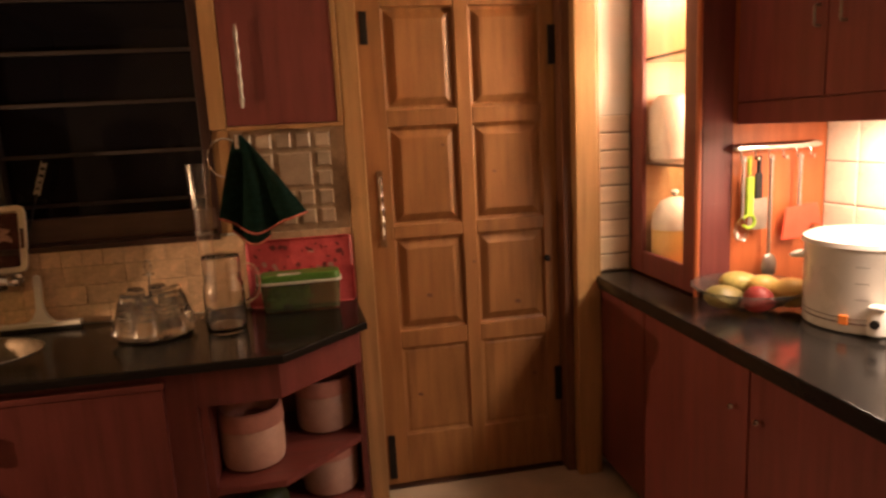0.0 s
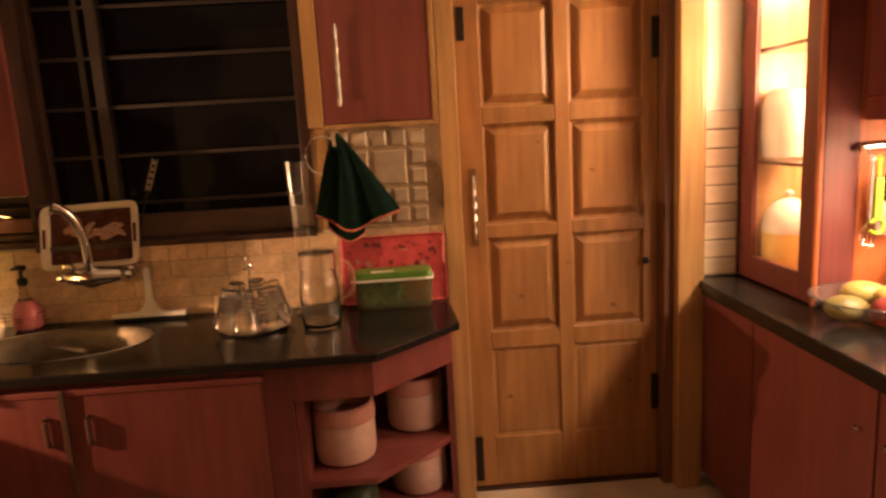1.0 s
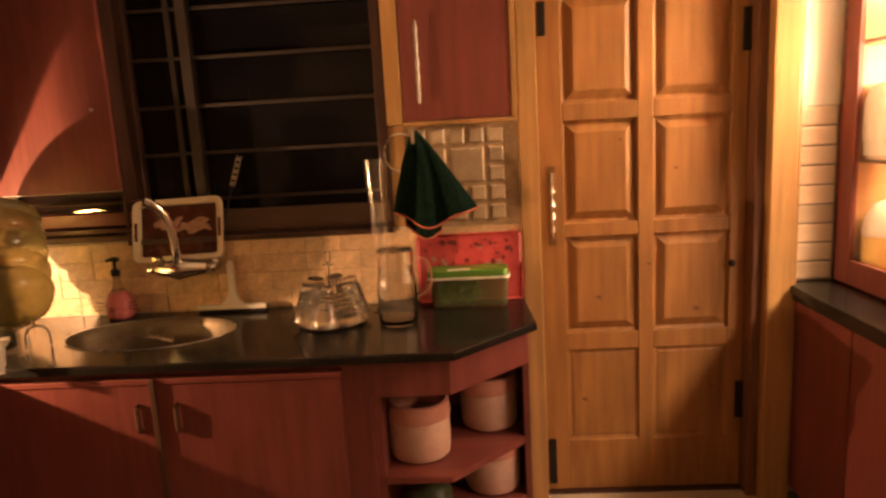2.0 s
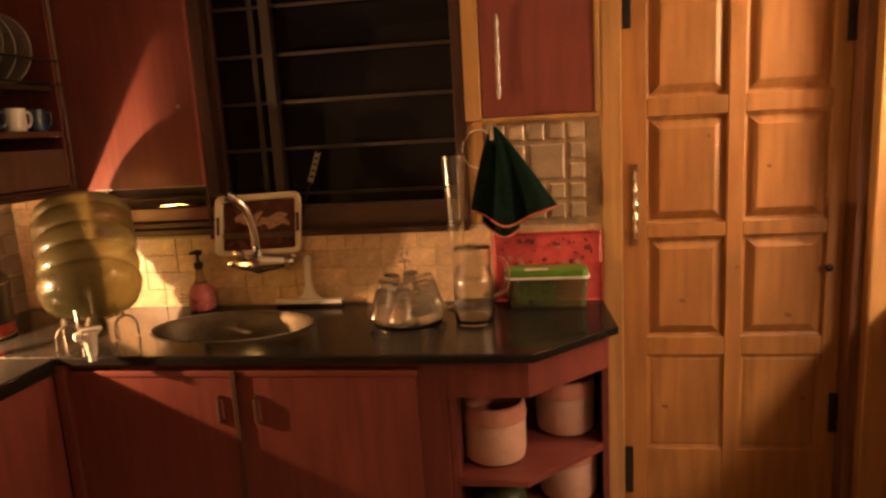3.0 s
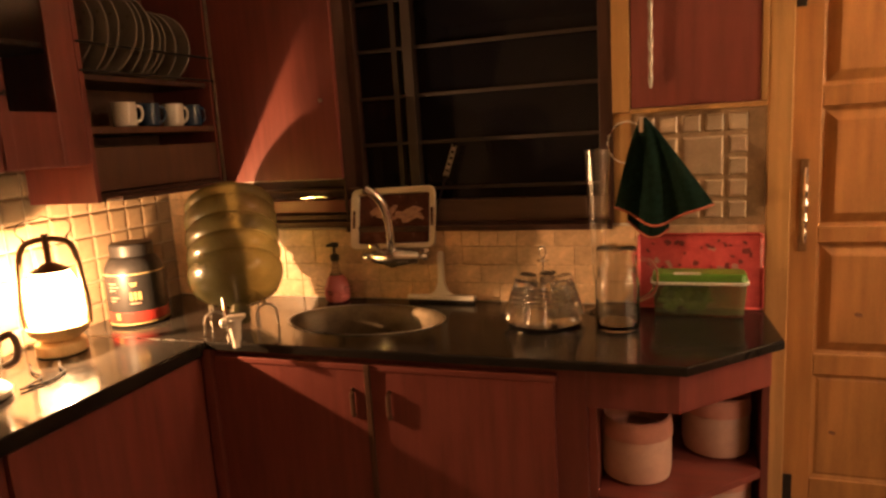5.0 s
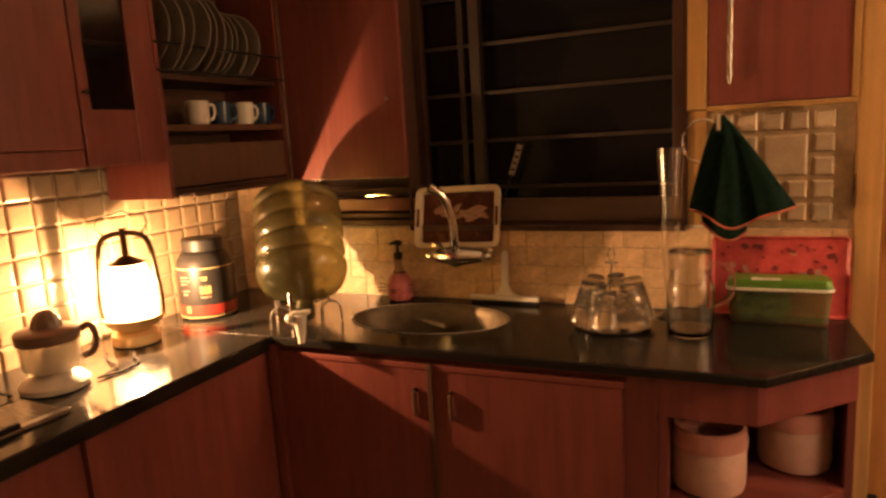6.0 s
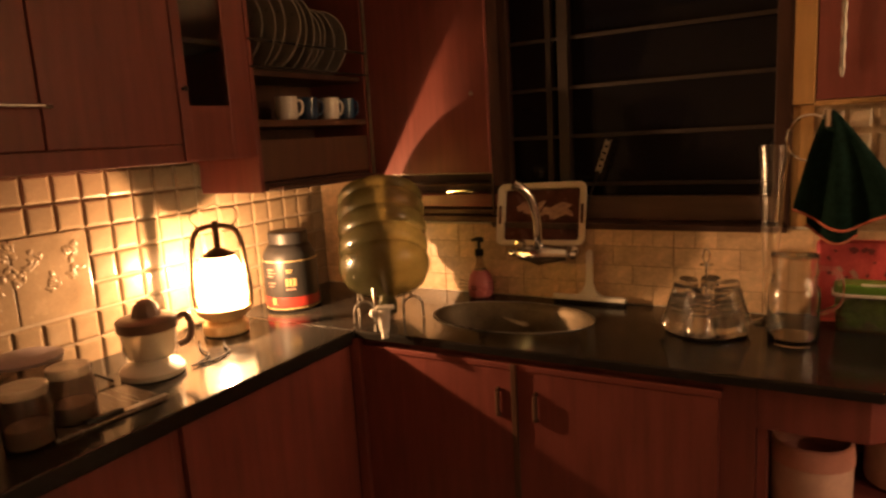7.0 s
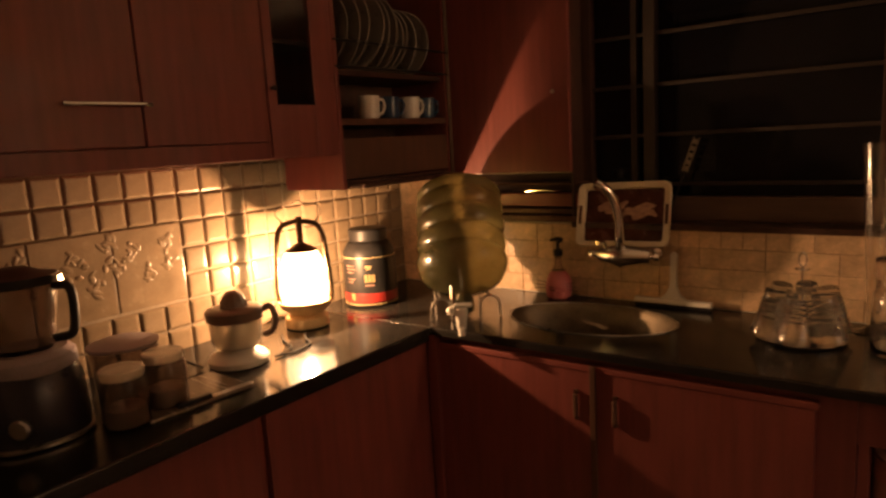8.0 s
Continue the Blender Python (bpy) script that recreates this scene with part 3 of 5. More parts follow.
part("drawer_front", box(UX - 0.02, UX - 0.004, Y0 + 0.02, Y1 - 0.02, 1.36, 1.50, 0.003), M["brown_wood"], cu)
part("bottom_rail", box(UX - 0.020, UX - 0.010, Y0 + 0.0185, Y1 - 0.0185, 1.326, 1.355, 0.003), M["dark_wood"], cu)
part("bottom_moulding", box(UX - 0.0095, UX + 0.062, Y0 + 0.04, Y1 - 0.0185, 1.327, 1.345, 0.006), M["dark_wood"], cu)
part("mug_shelf", box(XL + 0.015, UX - 0.005, Y0 + 0.018, Y1 - 0.018, 1.545, 1.567, 0.002), M["brown_wood"], cu)
part("rack_shelf", box(XL + 0.015, UX - 0.022, Y0 + 0.018, Y1 - 0.018, 1.716, 1.735, 0.002), M["dark_wood"], cu)
for x, z in ((UX + 0.0045, 1.828), (UX + 0.0045, 1.741)):
    part("rack_wire", tube([(x, Y0 + 0.002, z), (x, Y1 - 0.002, z)], 0.0042, 8), M["hinge"], cu)


def mug(at, colour, turn, label):
    m = thing("mug", at, label, "mug", "mugs on the shelf", turn)
    part("cup", lathe([(0.030, 0), (0.036, 0.003), (0.039, 0.02), (0.040, 0.082), (0.0375, 0.083), (0.036, 0.02), (0.030, 0.006), (0, 0.006)], 32), M[colour], m, smooth=True)
    part("handle", tube(spline([(0.037, 0, 0.07), (0.058, 0, 0.068), (0.064, 0, 0.045), (0.054, 0, 0.022), (0.037, 0, 0.016)], 6), 0.0055, 8), M[colour], m, smooth=True)
    return m


mug((-1.655, 2.065, 1.568), "mug_white", 70, "white glazed mug on the dark shelf")
mug((-1.660, 2.185, 1.568), "mug_blue", 70, "dark blue glazed mug between white mugs")
mug((-1.655, 2.305, 1.568), "mug_white", 75, "white glazed mug with a thin handle")
mug((-1.660, 2.415, 1.568), "mug_blue", 75, "dark blue glazed mug in the shadow")
plate = thing("plate", (0, 0, 0), "dull pale dinner plate standing in the rack", "plate", "plates in the rack")
part("dish", lathe([(0, 0.004), (0.07, 0.004), (0.085, 0.010), (0.118, 0.020), (0.120, 0.018), (0.085, 0.004), (0.07, 0), (0, 0)], 40), M["plate"], plate, smooth=True)
plate.matrix_world = pose(-1.743, 1.93, 1.877, 82, 0, 8) @ Matrix.Diagonal((1.17, 1.17, 1.1, 1))
for k in range(1, 10):
    size = 1.17 if k < 6 else 1.0
    copy_thing(plate, pose(-1.743 + 0.002 * math.sin(k * 2.3), 1.93 + 0.048 * k + 0.006 * math.sin(k * 5.1), 1.735 + 0.1205 * size, 80 + 6 * math.sin(k * 1.7), 0, 8 + 5 * math.cos(k * 2.1)) @ Matrix.Diagonal((size, size, 1.1, 1)))

# ---- flush cupboards in the north wall ----
fc = thing("flush_cupboard", (0, 0, 0), "mahogany red flush cupboard beside the window", "cupboard", "flush cupboards")
part("door", box(-1.580, -1.052, YB - 0.022, YB - .001, 1.333, 2.35, 0.003), M["red_wood"], fc)
part("knob", lathe([(0.003, 0), (0.004, 0.01), (0.008, 0.015), (0, 0.02)], 12), M["steel_dull"], fc).matrix_local = pose(-1.11, YB - 0.022, 1.63, 90, 0, 0)
fs = thing("flush_cupboard", (0, 0, 0), "small mahogany red cupboard in a pale wooden frame", "cupboard", "flush cupboards")
part("frame", box(-0.046, 0.010, YB - 0.025, YB - .001, 1.512, 2.35, 0.004), M["pale_wood"], fs)
part("frame", box(0.0105, 0.4165, YB - 0.024, YB - .001, 1.504, 1.520, 0.003), M["pale_wood"], fs)
part("frame", box(0.398, 0.4165, YB - 0.025, YB - .001, 1.5205, 2.35, 0.003), M["pale_wood"], fs)
d = part("door", box(0.012, 0.397, YB - 0.021, YB - .001, 1.522, 2.35, 0.003), M["red_wood"], fs)
bm = tube([(0.075, YB - 0.045, 1.582 + 0.028 * k) for k in range(11)], [0.004, 0.008, 0.005, 0.008, 0.005, 0.009, 0.005, 0.008, 0.005, 0.008, 0.004], 10)
for z in (1.61, 1.834):
    add_tube(bm, [(0.075, YB - 0.021, z), (0.075, YB - 0.045, z)], 0.004, 8)
part("handle", bm, M["steel_dull"], d, "thin turned steel handle")
part("trim_strip", box(-0.049, -0.0465, YB - 0.02, YB - .001, 1.145, 2.12), M["dark_wood"], fs)
tagged(finish("trim", box(-0.046, 0.012, YB - 0.010, YB - .001, 1.145, 1.510, 0.003), M["pale_wood"]), "pale wooden trim beside the window", "trim", kind="structure")

# ---- niche with stored boards under the flush cupboard ----
nb = thing("niche_shelf", (0, 0, 0), "dark wooden niche with stacked narrow boards", "shelf")
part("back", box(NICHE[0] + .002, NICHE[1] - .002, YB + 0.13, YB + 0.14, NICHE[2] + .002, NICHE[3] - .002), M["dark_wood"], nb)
for z0, z1, y in ((1.143, 1.166, -0.012), (1.172, 1.192, 0.004), (1.200, 1.250, 0.010), (1.282, 1.290, 0.012)):
    part("board", box(NICHE[0] + .004, NICHE[1] + 0.03, YB + y, YB + 0.11, z0, z1, 0.004), M["brown_wood"] if z0 != 1.200 else M["red_wood_x"], nb)
sp = thing("spoon", (-1.17, YB + 0.03, 1.2515), "small steel spoon lying in the niche", "spoon")
part("handle", tube([(-0.10, 0, 0.006), (-0.02, 0, 0.010), (0.02, 0, 0.006)], 0.004, 8), M["chrome"], sp)
part("bowl", lathe([(0, 0), (0.015, 0.002), (0.021, 0.008), (0.019, 0.009), (0, 0.003)], 16), M["chrome"], sp).location = (0.038, 0, 0)

# ---- sink and tap ----
sk = thing("sink", (SINK[0], SINK[1], C_TOP), "oval stainless steel sink set into black granite", "sink")
prof = [(1.022, 0.0005), (1.016, 0.002), (1.004, 0.002), (0.988, -0.001), (0.95, -0.03), (0.88, -0.13), (0.70, -0.155), (0.10, -0.165), (0.10, -0.169), (0.72, -0.160), (0.9, -0.135), (0.97, -0.03), (0.992, -0.004)]
bm = bmesh.new()
rings = [[bm.verts.new((SINK[2] * r * math.cos(2 * math.pi * i / 48), SINK[3] * r * math.sin(2 * math.pi * i / 48), z)) for i in range(48)] for r, z in prof]
for a, b in zip(rings, rings[1:]):
    for i in range(48):
        bm.faces.new((a[i], a[(i + 1) % 48], b[(i + 1) % 48], b[i]))
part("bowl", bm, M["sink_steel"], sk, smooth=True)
part("rim", tube([(SINK[2] * 1.012 * math.cos(2 * math.pi * i / 64), SINK[3] * 1.012 * math.sin(2 * math.pi * i / 64), 0.002) for i in range(64)], 0.0022, 6, True), M["steel"], sk, smooth=True)
part("drain", lathe([(0.045, -0.168), (0.045, -0.163), (0.034, -0.162), (0.030, -0.166), (0, -0.166)], 24), M["chrome"], sk, smooth=True)

tp = thing("mixer_tap", (0, 0, 0), "chrome wall mixer tap with a raised swan neck", "tap")
TZ, TY = 1.040, 2.425
part("body", tube([(-0.925, TY, TZ), (-0.90, TY, TZ), (-0.87, TY, TZ), (-0.84, TY, TZ - 0.004), (-0.81, TY, TZ), (-0.77, TY, TZ), (-0.735, TY, TZ)], [0.022, 0.030, 0.034, 0.041, 0.035, 0.030, 0.024], 20), M["chrome"], tp, smooth=True)
for x in (-0.915, -0.742):
    part("wall_union", tube([(x, TY, TZ), (x, YB - 0.012, TZ)], 0.013, 14), M["chrome"], tp, smooth=True)
    part("flange", lathe([(0.0, 0), (0.028, 0), (0.026, 0.006), (0.014, 0.010), (0, 0.010)], 20), M["chrome"], tp, smooth=True).matrix_local = pose(x, YB - 0.011, TZ, 90, 0, 0)
for x, w in ((-0.925, -0.035), (-0.735, 0.03)):
    part("valve_knob", tube([(x, TY, TZ), (x + w * 0.3, TY, TZ), (x + w * 0.5, TY, TZ), (x + w, TY, TZ)], [0.008, 0.010, 0.016, 0.013], 12), M["chrome"], tp, smooth=True)
part("lever", tube(spline([(-0.885, TY - 0.01, TZ + 0.015), (-0.895, TY - 0.03, TZ + 0.045), (-0.905, TY - 0.06, TZ + 0.05)], 5), 0.008, 10), M["chrome"], tp, smooth=True)
part("spout", tube(spline([(-0.842, TY - 0.01, TZ), (-0.836, TY - 0.025, 1.10), (-0.834, TY - 0.035, 1.17), (-0.842, TY - 0.05, 1.23), (-0.858, TY - 0.07, 1.272), (-0.880, TY - 0.09, 1.296)], 7), 0.016, 14), M["chrome"], tp, smooth=True)
part("nozzle", tube([(-0.876, TY - 0.087, 1.292), (-0.892, TY - 0.098, 1.303)], 0.019, 14), M["chrome"], tp, smooth=True)

# ---- tray leaning on the window ----
tr = thing("serving_tray", (-0.886, 2.515, 1.082), "cream serving tray with a brown leaf print", "tray")
tr.matrix_world = pose(-0.858, 2.478, 1.058, 74, -1.5, 1)


def rounded(w, h, r, n=6):
    pts = []
    for cx, cy, a0 in ((w / 2 - r, h / 2 - r, 0), (-w / 2 + r, h / 2 - r, 90), (-w / 2 + r, -h / 2 + r, 180), (w / 2 - r, -h / 2 + r, 270)):
        pts += [(cx + r * math.cos(radians(a0 + 90 * i / n)), cy + r * math.sin(radians(a0 + 90 * i / n))) for i in range(n + 1)]
    return pts


def ring_loft(loops, cap=True):
    """Closed loops of equal length, joined one to the next; the last one is filled."""
    bm = bmesh.new()
    rr = [[bm.verts.new(p) for p in lp] for lp in loops]
    for a, b in zip(rr, rr[1:]):
        for i in range(len(a)):
            bm.faces.new((a[i], a[(i + 1) % len(a)], b[(i + 1) % len(a)], b[i]))
    if cap:
        bm.faces.new(rr[-1])
    return bm


TW, TH = 0.345, 0.235
lp = [[(x, y + TH / 2, z) for x, y in rounded(w, h, r)] for w, h, r, z in ((TW - .03, TH - .03, .02, -.002), (TW - .01, TH - .01, .025, .0), (TW, TH, .028, 0.022), (TW - 0.006, TH - 0.006, .026, 0.025), (TW - 0.050, TH - 0.040, .012, 0.018), (TW - 0.056, TH - 0.046, .010, 0.004))]
part("rim", ring_loft(lp, False), M["tray_white"], tr, smooth=True)
part("base", ring_loft([[(x, y + TH / 2, z) for x, y in rounded(TW - .054, TH - .044, .010)] for z in (0.0, 0.005)]), M["tray_brown"], tr, "dark brown printed face")
for s in (-1, 1):
    part("grip_slot", box(s * (TW / 2 - 0.013) - 0.006, s * (TW / 2 - 0.013) + 0.006, TH / 2 - 0.035, TH / 2 + 0.035, 0.0215, 0.0235, 0.0008), M["tray_brown"], tr)
for x, y, a, s in ((-0.075, 0.150, 20, 1.0), (-0.045, 0.135, -10, 1.1), (-0.01, 0.148, 40, 0.9), (0.03, 0.130, -20, 1.1), (0.07, 0.142, 10, 1.3), (0.095, 0.128, -35, 0.9), (0.055, 0.115, 5, 1.0), (-0.02, 0.118, 0, 0.9)):
    bm = bmesh.new()
    vs = [bm.verts.new((s * 0.030 * math.cos(t) * (1 + 0.2 * math.cos(3 * t)), s * 0.013 * math.sin(t) * (1 + 0.3 * math.sin(2 * t)), 0)) for t in [2 * math.pi * i / 14 for i in range(14)]]
    f = bm.faces.new(vs)
    r = bmesh.ops.extrude_face_region(bm, geom=[f])
    bmesh.ops.translate(bm, verts=[v for v in r["geom"] if isinstance(v, bmesh.types.BMVert)], vec=(0, 0, 0.0006))
    part("printed_leaf", bm, M["tray_print"], tr).matrix_local = pose(x, y, 0.0052, 0, 0, a)

# slotted turner standing on the window sill
tu = thing("slotted_turner", (-0.685, 2.585, 1.15), "steel slotted turner leaning on the window bars", "utensil")
tu.matrix_world = pose(-0.725, 2.555, 1.1445, -3, 19, 0)
part("handle", tube([(0, 0, 0), (0, 0, 0.10), (0, 0, 0.19)], [0.004, 0.004, 0.004], 8), M["hinge"], tu)
bm = bmesh.new()
for k in range(5):
    add_box(bm, -0.006 - 0.001 * k, 0.006 + 0.001 * k, -0.0015, 0.0015, 0.19 + 0.024 * k, 0.205 + 0.024 * k)
for s in (-1, 1):
    add_box(bm, s * 0.0085 - 0.002, s * 0.0085 + 0.002, -0.0012, 0.0012, 0.186, 0.308)
part("blade", bm, M["steel_dull"], tu)

# ---- squeegee and soap ----
sq = thing("sink_squeegee", (-0.672, 2.455, C_TOP), "white plastic squeegee standing against the tiles", "squeegee")
part("head", box(-0.133, 0.133, -0.014, 0.014, 0.012, 0.030, 0.006), M["white_plastic"], sq)
part("rubber", box(-0.130, 0.130, -0.004, 0.004, 0.0, 0.014, 0.001), M["black_plastic"], sq)
neck = prism([(-0.050, 0.026), (0.050, 0.026), (0.026, 0.044), (0.014, 0.070), (0.011, 0.110), (0.012, 0.160), (0.011, 0.186), (0.0, 0.194), (-0.011, 0.186), (-0.012, 0.160), (-0.011, 0.110), (-0.014, 0.070), (-0.026, 0.044)], -0.008, 0.008, 0.003)
bmesh.ops.transform(neck, matrix=pose(0, 0.006, 0, 86, 0, 0), verts=neck.verts[:])
part("neck", neck, M["white_plastic"], sq)

so = thing("soap_bottle", (-1.094, 2.44, C_TOP), "pink liquid soap bottle with a black pump", "soap bottle")
part("bottle", lathe([(0.036, 0), (0.046, 0.008), (0.050, 0.03), (0.049, 0.06), (0.040, 0.088), (0.026, 0.105), (0, 0.106)], 28), M["pink_plastic"], so, smooth=True)
part("neck", lathe([(0.026, 0.1062), (0.017, 0.125), (0.013, 0.165), (0, 0.166)], 24), M["smoke_glass"], so, "clear tapering neck", smooth=True)
part("collar", lathe([(0.016, 0.162), (0.017, 0.164), (0.017, 0.184), (0.008, 0.188), (0, 0.188)], 18), M["black_plastic"], so)
part("pump", tube([(0, 0, 0.17), (0, 0, 0.215)], 0.006, 10), M["black_plastic"], so)
part("nozzle", tube(spline([(0.016, 0, 0.222), (-0.004, 0, 0.224), (-0.030, 0.0, 0.219)], 4), [0.010] * 5 + [0.008, 0.007, 0.006, 0.006], 10), M["black_plastic"], so)
for side_x in (-1, 1):
    for k in range(3):
        part("wire_whisker", tube([(side_x * 0.043, -0.022, 0.040 + 0.010 * k), (side_x * (0.088 - 0.006 * k), -0.026, 0.036 + 0.016 * k)], 0.0014, 6), M["cable"], so)
part("printed_mark", wrap(0.0503, -112, -84, 0.046, 0.050), M["cable"], so)
part("printed_mark", wrap(0.0503, -108, -82, 0.036, 0.040), M["cable"], so)

# ---- glasses on a steel stand ----
st = thing("glass_stand", (-0.250, 2.250, C_TOP), "round steel stand for upturned drinking glasses", "glass stand")
part("base_plate", lathe([(0, 0.004), (0.108, 0.004), (0.116, 0.006), (0.118, 0.012), (0.114, 0.012), (0.112, 0.009), (0, 0.009)], 40), M["chrome"], st, smooth=True)
part("foot_ring", lathe([(0.070, 0), (0.074, 0), (0.074, 0.004), (0.070, 0.004)], 30), M["chrome"], st)
part("stem", tube([(0, 0, 0.008), (0, 0, 0.208)], 0.003, 10), M["chrome"], st)
part("finger_disc", lathe([(0, 0.203), (0.018, 0.203), (0.020, 0.205), (0.018, 0.207), (0, 0.207)], 24), M["chrome"], st, smooth=True)
part("grip", tube([(0.010 * math.cos(a), 0, 0.230 + 0.020 * math.sin(a)) for a in [2 * math.pi * i / 16 for i in range(16)]], 0.002, 6, True), M["chrome"], st, smooth=True)
gl = thing("drinking_glass", (0, 0, 0), "upturned ribbed drinking glass on the steel stand", "glass", "glasses on the stand")
prof = [(0.0465, 0.0), (0.0465, 0.003), (0.0385, 0.040), (0.036, 0.048)]
for k in range(4):
    prof += [(0.0372 - 0.0014 * k, 0.051 + 0.014 * k), (0.0386 - 0.0014 * k, 0.0545 + 0.014 * k), (0.0372 - 0.0014 * k, 0.058 + 0.014 * k), (0.0343 - 0.0014 * k, 0.061 + 0.014 * k)]
prof += [(0.0295, 0.112), (0.0285, 0.126), (0.0265, 0.131), (0, 0.131), (0, 0.113), (0.022, 0.112), (0.027, 0.103), (0.033, 0.050), (0.0365, 0.036), (0.0445, 0.0)]
part("tumbler", lathe(prof, 28), M["tumbler_glass"], gl, smooth=True)
for k in range(6):
    a = radians(60 * k - 93)
    at = pose(-0.250 + 0.090 * math.cos(a), 2.250 + 0.090 * math.sin(a), C_TOP + 0.021) @ Matrix.Rotation(radians(-11), 4, Vector((-math.sin(a), math.cos(a), 0)))
    if k == 0:
        gl.matrix_world = at
    else:
        copy_thing(gl, at)

# ---- jug and tall glass vase ----
jg = thing("glass_jug", (-0.020, 2.225, C_TOP), "clear ribbed glass jug with a handle", "jug")
jg.scale = (1.14, 1.14, 0.95)
part("vessel", lathe([(0.050, 0), (0.056, 0.006), (0.058, 0.03), (0.058, 0.14), (0.056, 0.165), (0.050, 0.178), (0.0535, 0.184), (0.050, 0.192), (0.0535, 0.198), (0.051, 0.206), (0.054, 0.214), (0.053, 0.250), (0.0535, 0.258), (0.050, 0.260), (0.049, 0.250), (0.049, 0.210), (0.047, 0.195), (0.047, 0.180), (0.052, 0.163), (0.054, 0.14), (0.054, 0.03), (0.050, 0.018), (0, 0.016)], 32, shape=lambda a, r, z: r * (1 + (0.006 * math.cos(16 * a) if z < 0.15 else 0))), M["tumbler_glass"], jg, smooth=True)
part("handle", tube(spline([(0.045, 0, 0.225), (0.080, 0, 0.222), (0.098, 0, 0.185), (0.092, 0, 0.12), (0.052, 0, 0.09)], 6), 0.007, 10), M["glass"], jg, smooth=True)
part("lid", lathe([(0, 0.2605), (0.05, 0.2605), (0.052, 0.264), (0.04, 0.270), (0, 0.271)], 28), M["glass"], jg, smooth=True)
vs = thing("tall_glass", (-0.090, 2.395, C_TOP), "tall tapering clear glass behind the jug", "glass")
part("foot", lathe([(0.042, 0), (0.044, 0.004), (0.020, 0.014), (0.012, 0.022), (0, 0.022)], 32), M["tumbler_glass"], vs, smooth=True)
part("flute", lathe([(0.012, 0.0225), (0.016, 0.05), (0.022, 0.20), (0.034, 0.40), (0.043, 0.54), (0.0405, 0.54), (0.031, 0.40), (0.019, 0.20), (0.010, 0.06), (0, 0.055)], 36), M["tumbler_glass"], vs, smooth=True)

# ---- towel on its hook ring ----
tw = thing("hand_towel", (0, 0, 0), "dark green hand towel with orange edging on a ring", "towel")
bm = bmesh.new()
U, V = 44, 26
grid = []
for j in range(V + 1):
    v = j / V
    row = []
    for i in range(U + 1):
        u = i / U
        w = 0.016 + 0.285 * v ** 0.85
        cx = 0.052 + 0.062 * v
        x = cx + (u - 0.5) * w
        hang = 0.285 * v + (0.045 * v * v) * (1 - (2 * u - 0.9) ** 2)
        z = 1.492 - hang + 0.012 * v * math.sin(9 * u + 1)
        y = 2.435 - 0.035 * v * (0.5 + 0.5 * math.sin(15 * u + 2.0 * v)) - 0.018 * (1 - (2 * u - 1) ** 2)
        row.append(bm.verts.new((x, y, z)))
    grid.append(row)
for j in range(V):
    for i in range(U):
        bm.faces.new((grid[j][i], grid[j][i + 1], grid[j + 1][i + 1], grid[j + 1][i]))
edge = [grid[V][i].co.copy() + Vector((0, -0.002, 0)) for i in range(U + 1)]
bmesh.ops.solidify(bm, geom=bm.faces[:], thickness=0.006)
part("cloth", bm, M["green_cloth"], tw, smooth=True)
part("edging", tube(edge, 0.0042, 6), M["orange_trim"], tw, "orange edge binding")
fold = [p + Vector((-0.004, 0.010, -0.028 - 0.012 * math.sin(i / 6))) for i, p in enumerate(edge[6:26])]
bm = bmesh.new()
tops = [bm.verts.new(p + Vector((0, 0.004, 0.05))) for p in fold]
lows = [bm.verts.new(p) for p in fold]
for i in range(len(fold) - 1):
    bm.faces.new((tops[i], tops[i + 1], lows[i + 1], lows[i]))
bmesh.ops.solidify(bm, geom=bm.faces[:], thickness=0.005)
part("back_fold", bm, M["green_cloth"], tw, smooth=True)
part("edging", tube(fold, 0.0042, 6), M["orange_trim"], tw, "orange edge binding")
hk = thing("towel_ring", (0.047, YB, 1.46), "chrome towel ring on the wall", "towel ring")
part("wall_plate", box(-0.014, 0.014, -0.022, -0.011, -0.02, 0.035, 0.003), M["chrome"], hk)
part("post", tube([(0, -0.012, 0.01), (0, -0.082, 0.012)], 0.007, 12), M["chrome"], hk, smooth=True)
part("front_cap", box(-0.008, 0.008, -0.094, -0.082, -0.016, 0.034, 0.003), M["chrome"], hk)
part("ring", tube([(-0.045 + 0.06 * math.cos(a), -0.07, -0.045 + 0.066 * math.sin(a)) for a in [radians(40 + 10 * i) for i in range(24)]], 0.0035, 8), M["chrome"], hk, smooth=True)

# ---- flower print tray and green box ----
pk = thing("printed_tray", (0, 0, 0), "pink flower printed tray leaning against the tiles", "tray")
pk.matrix_world = pose(0.222, 2.470, C_TOP, 86, 0, 0)
PW, PH = 0.385, 0.252
lp = [[(x, y + PH / 2, z) for x, y in rounded(w, h, r)] for w, h, r, z in ((PW - .02, PH - .02, .012, 0.0), (PW, PH, .015, 0.010), (PW - 0.004, PH - 0.004, .014, 0.012), (PW - 0.020, PH - 0.020, .010, 0.005))]
part("board", ring_loft(lp), M["pink_board"], pk)
random.seed(5)
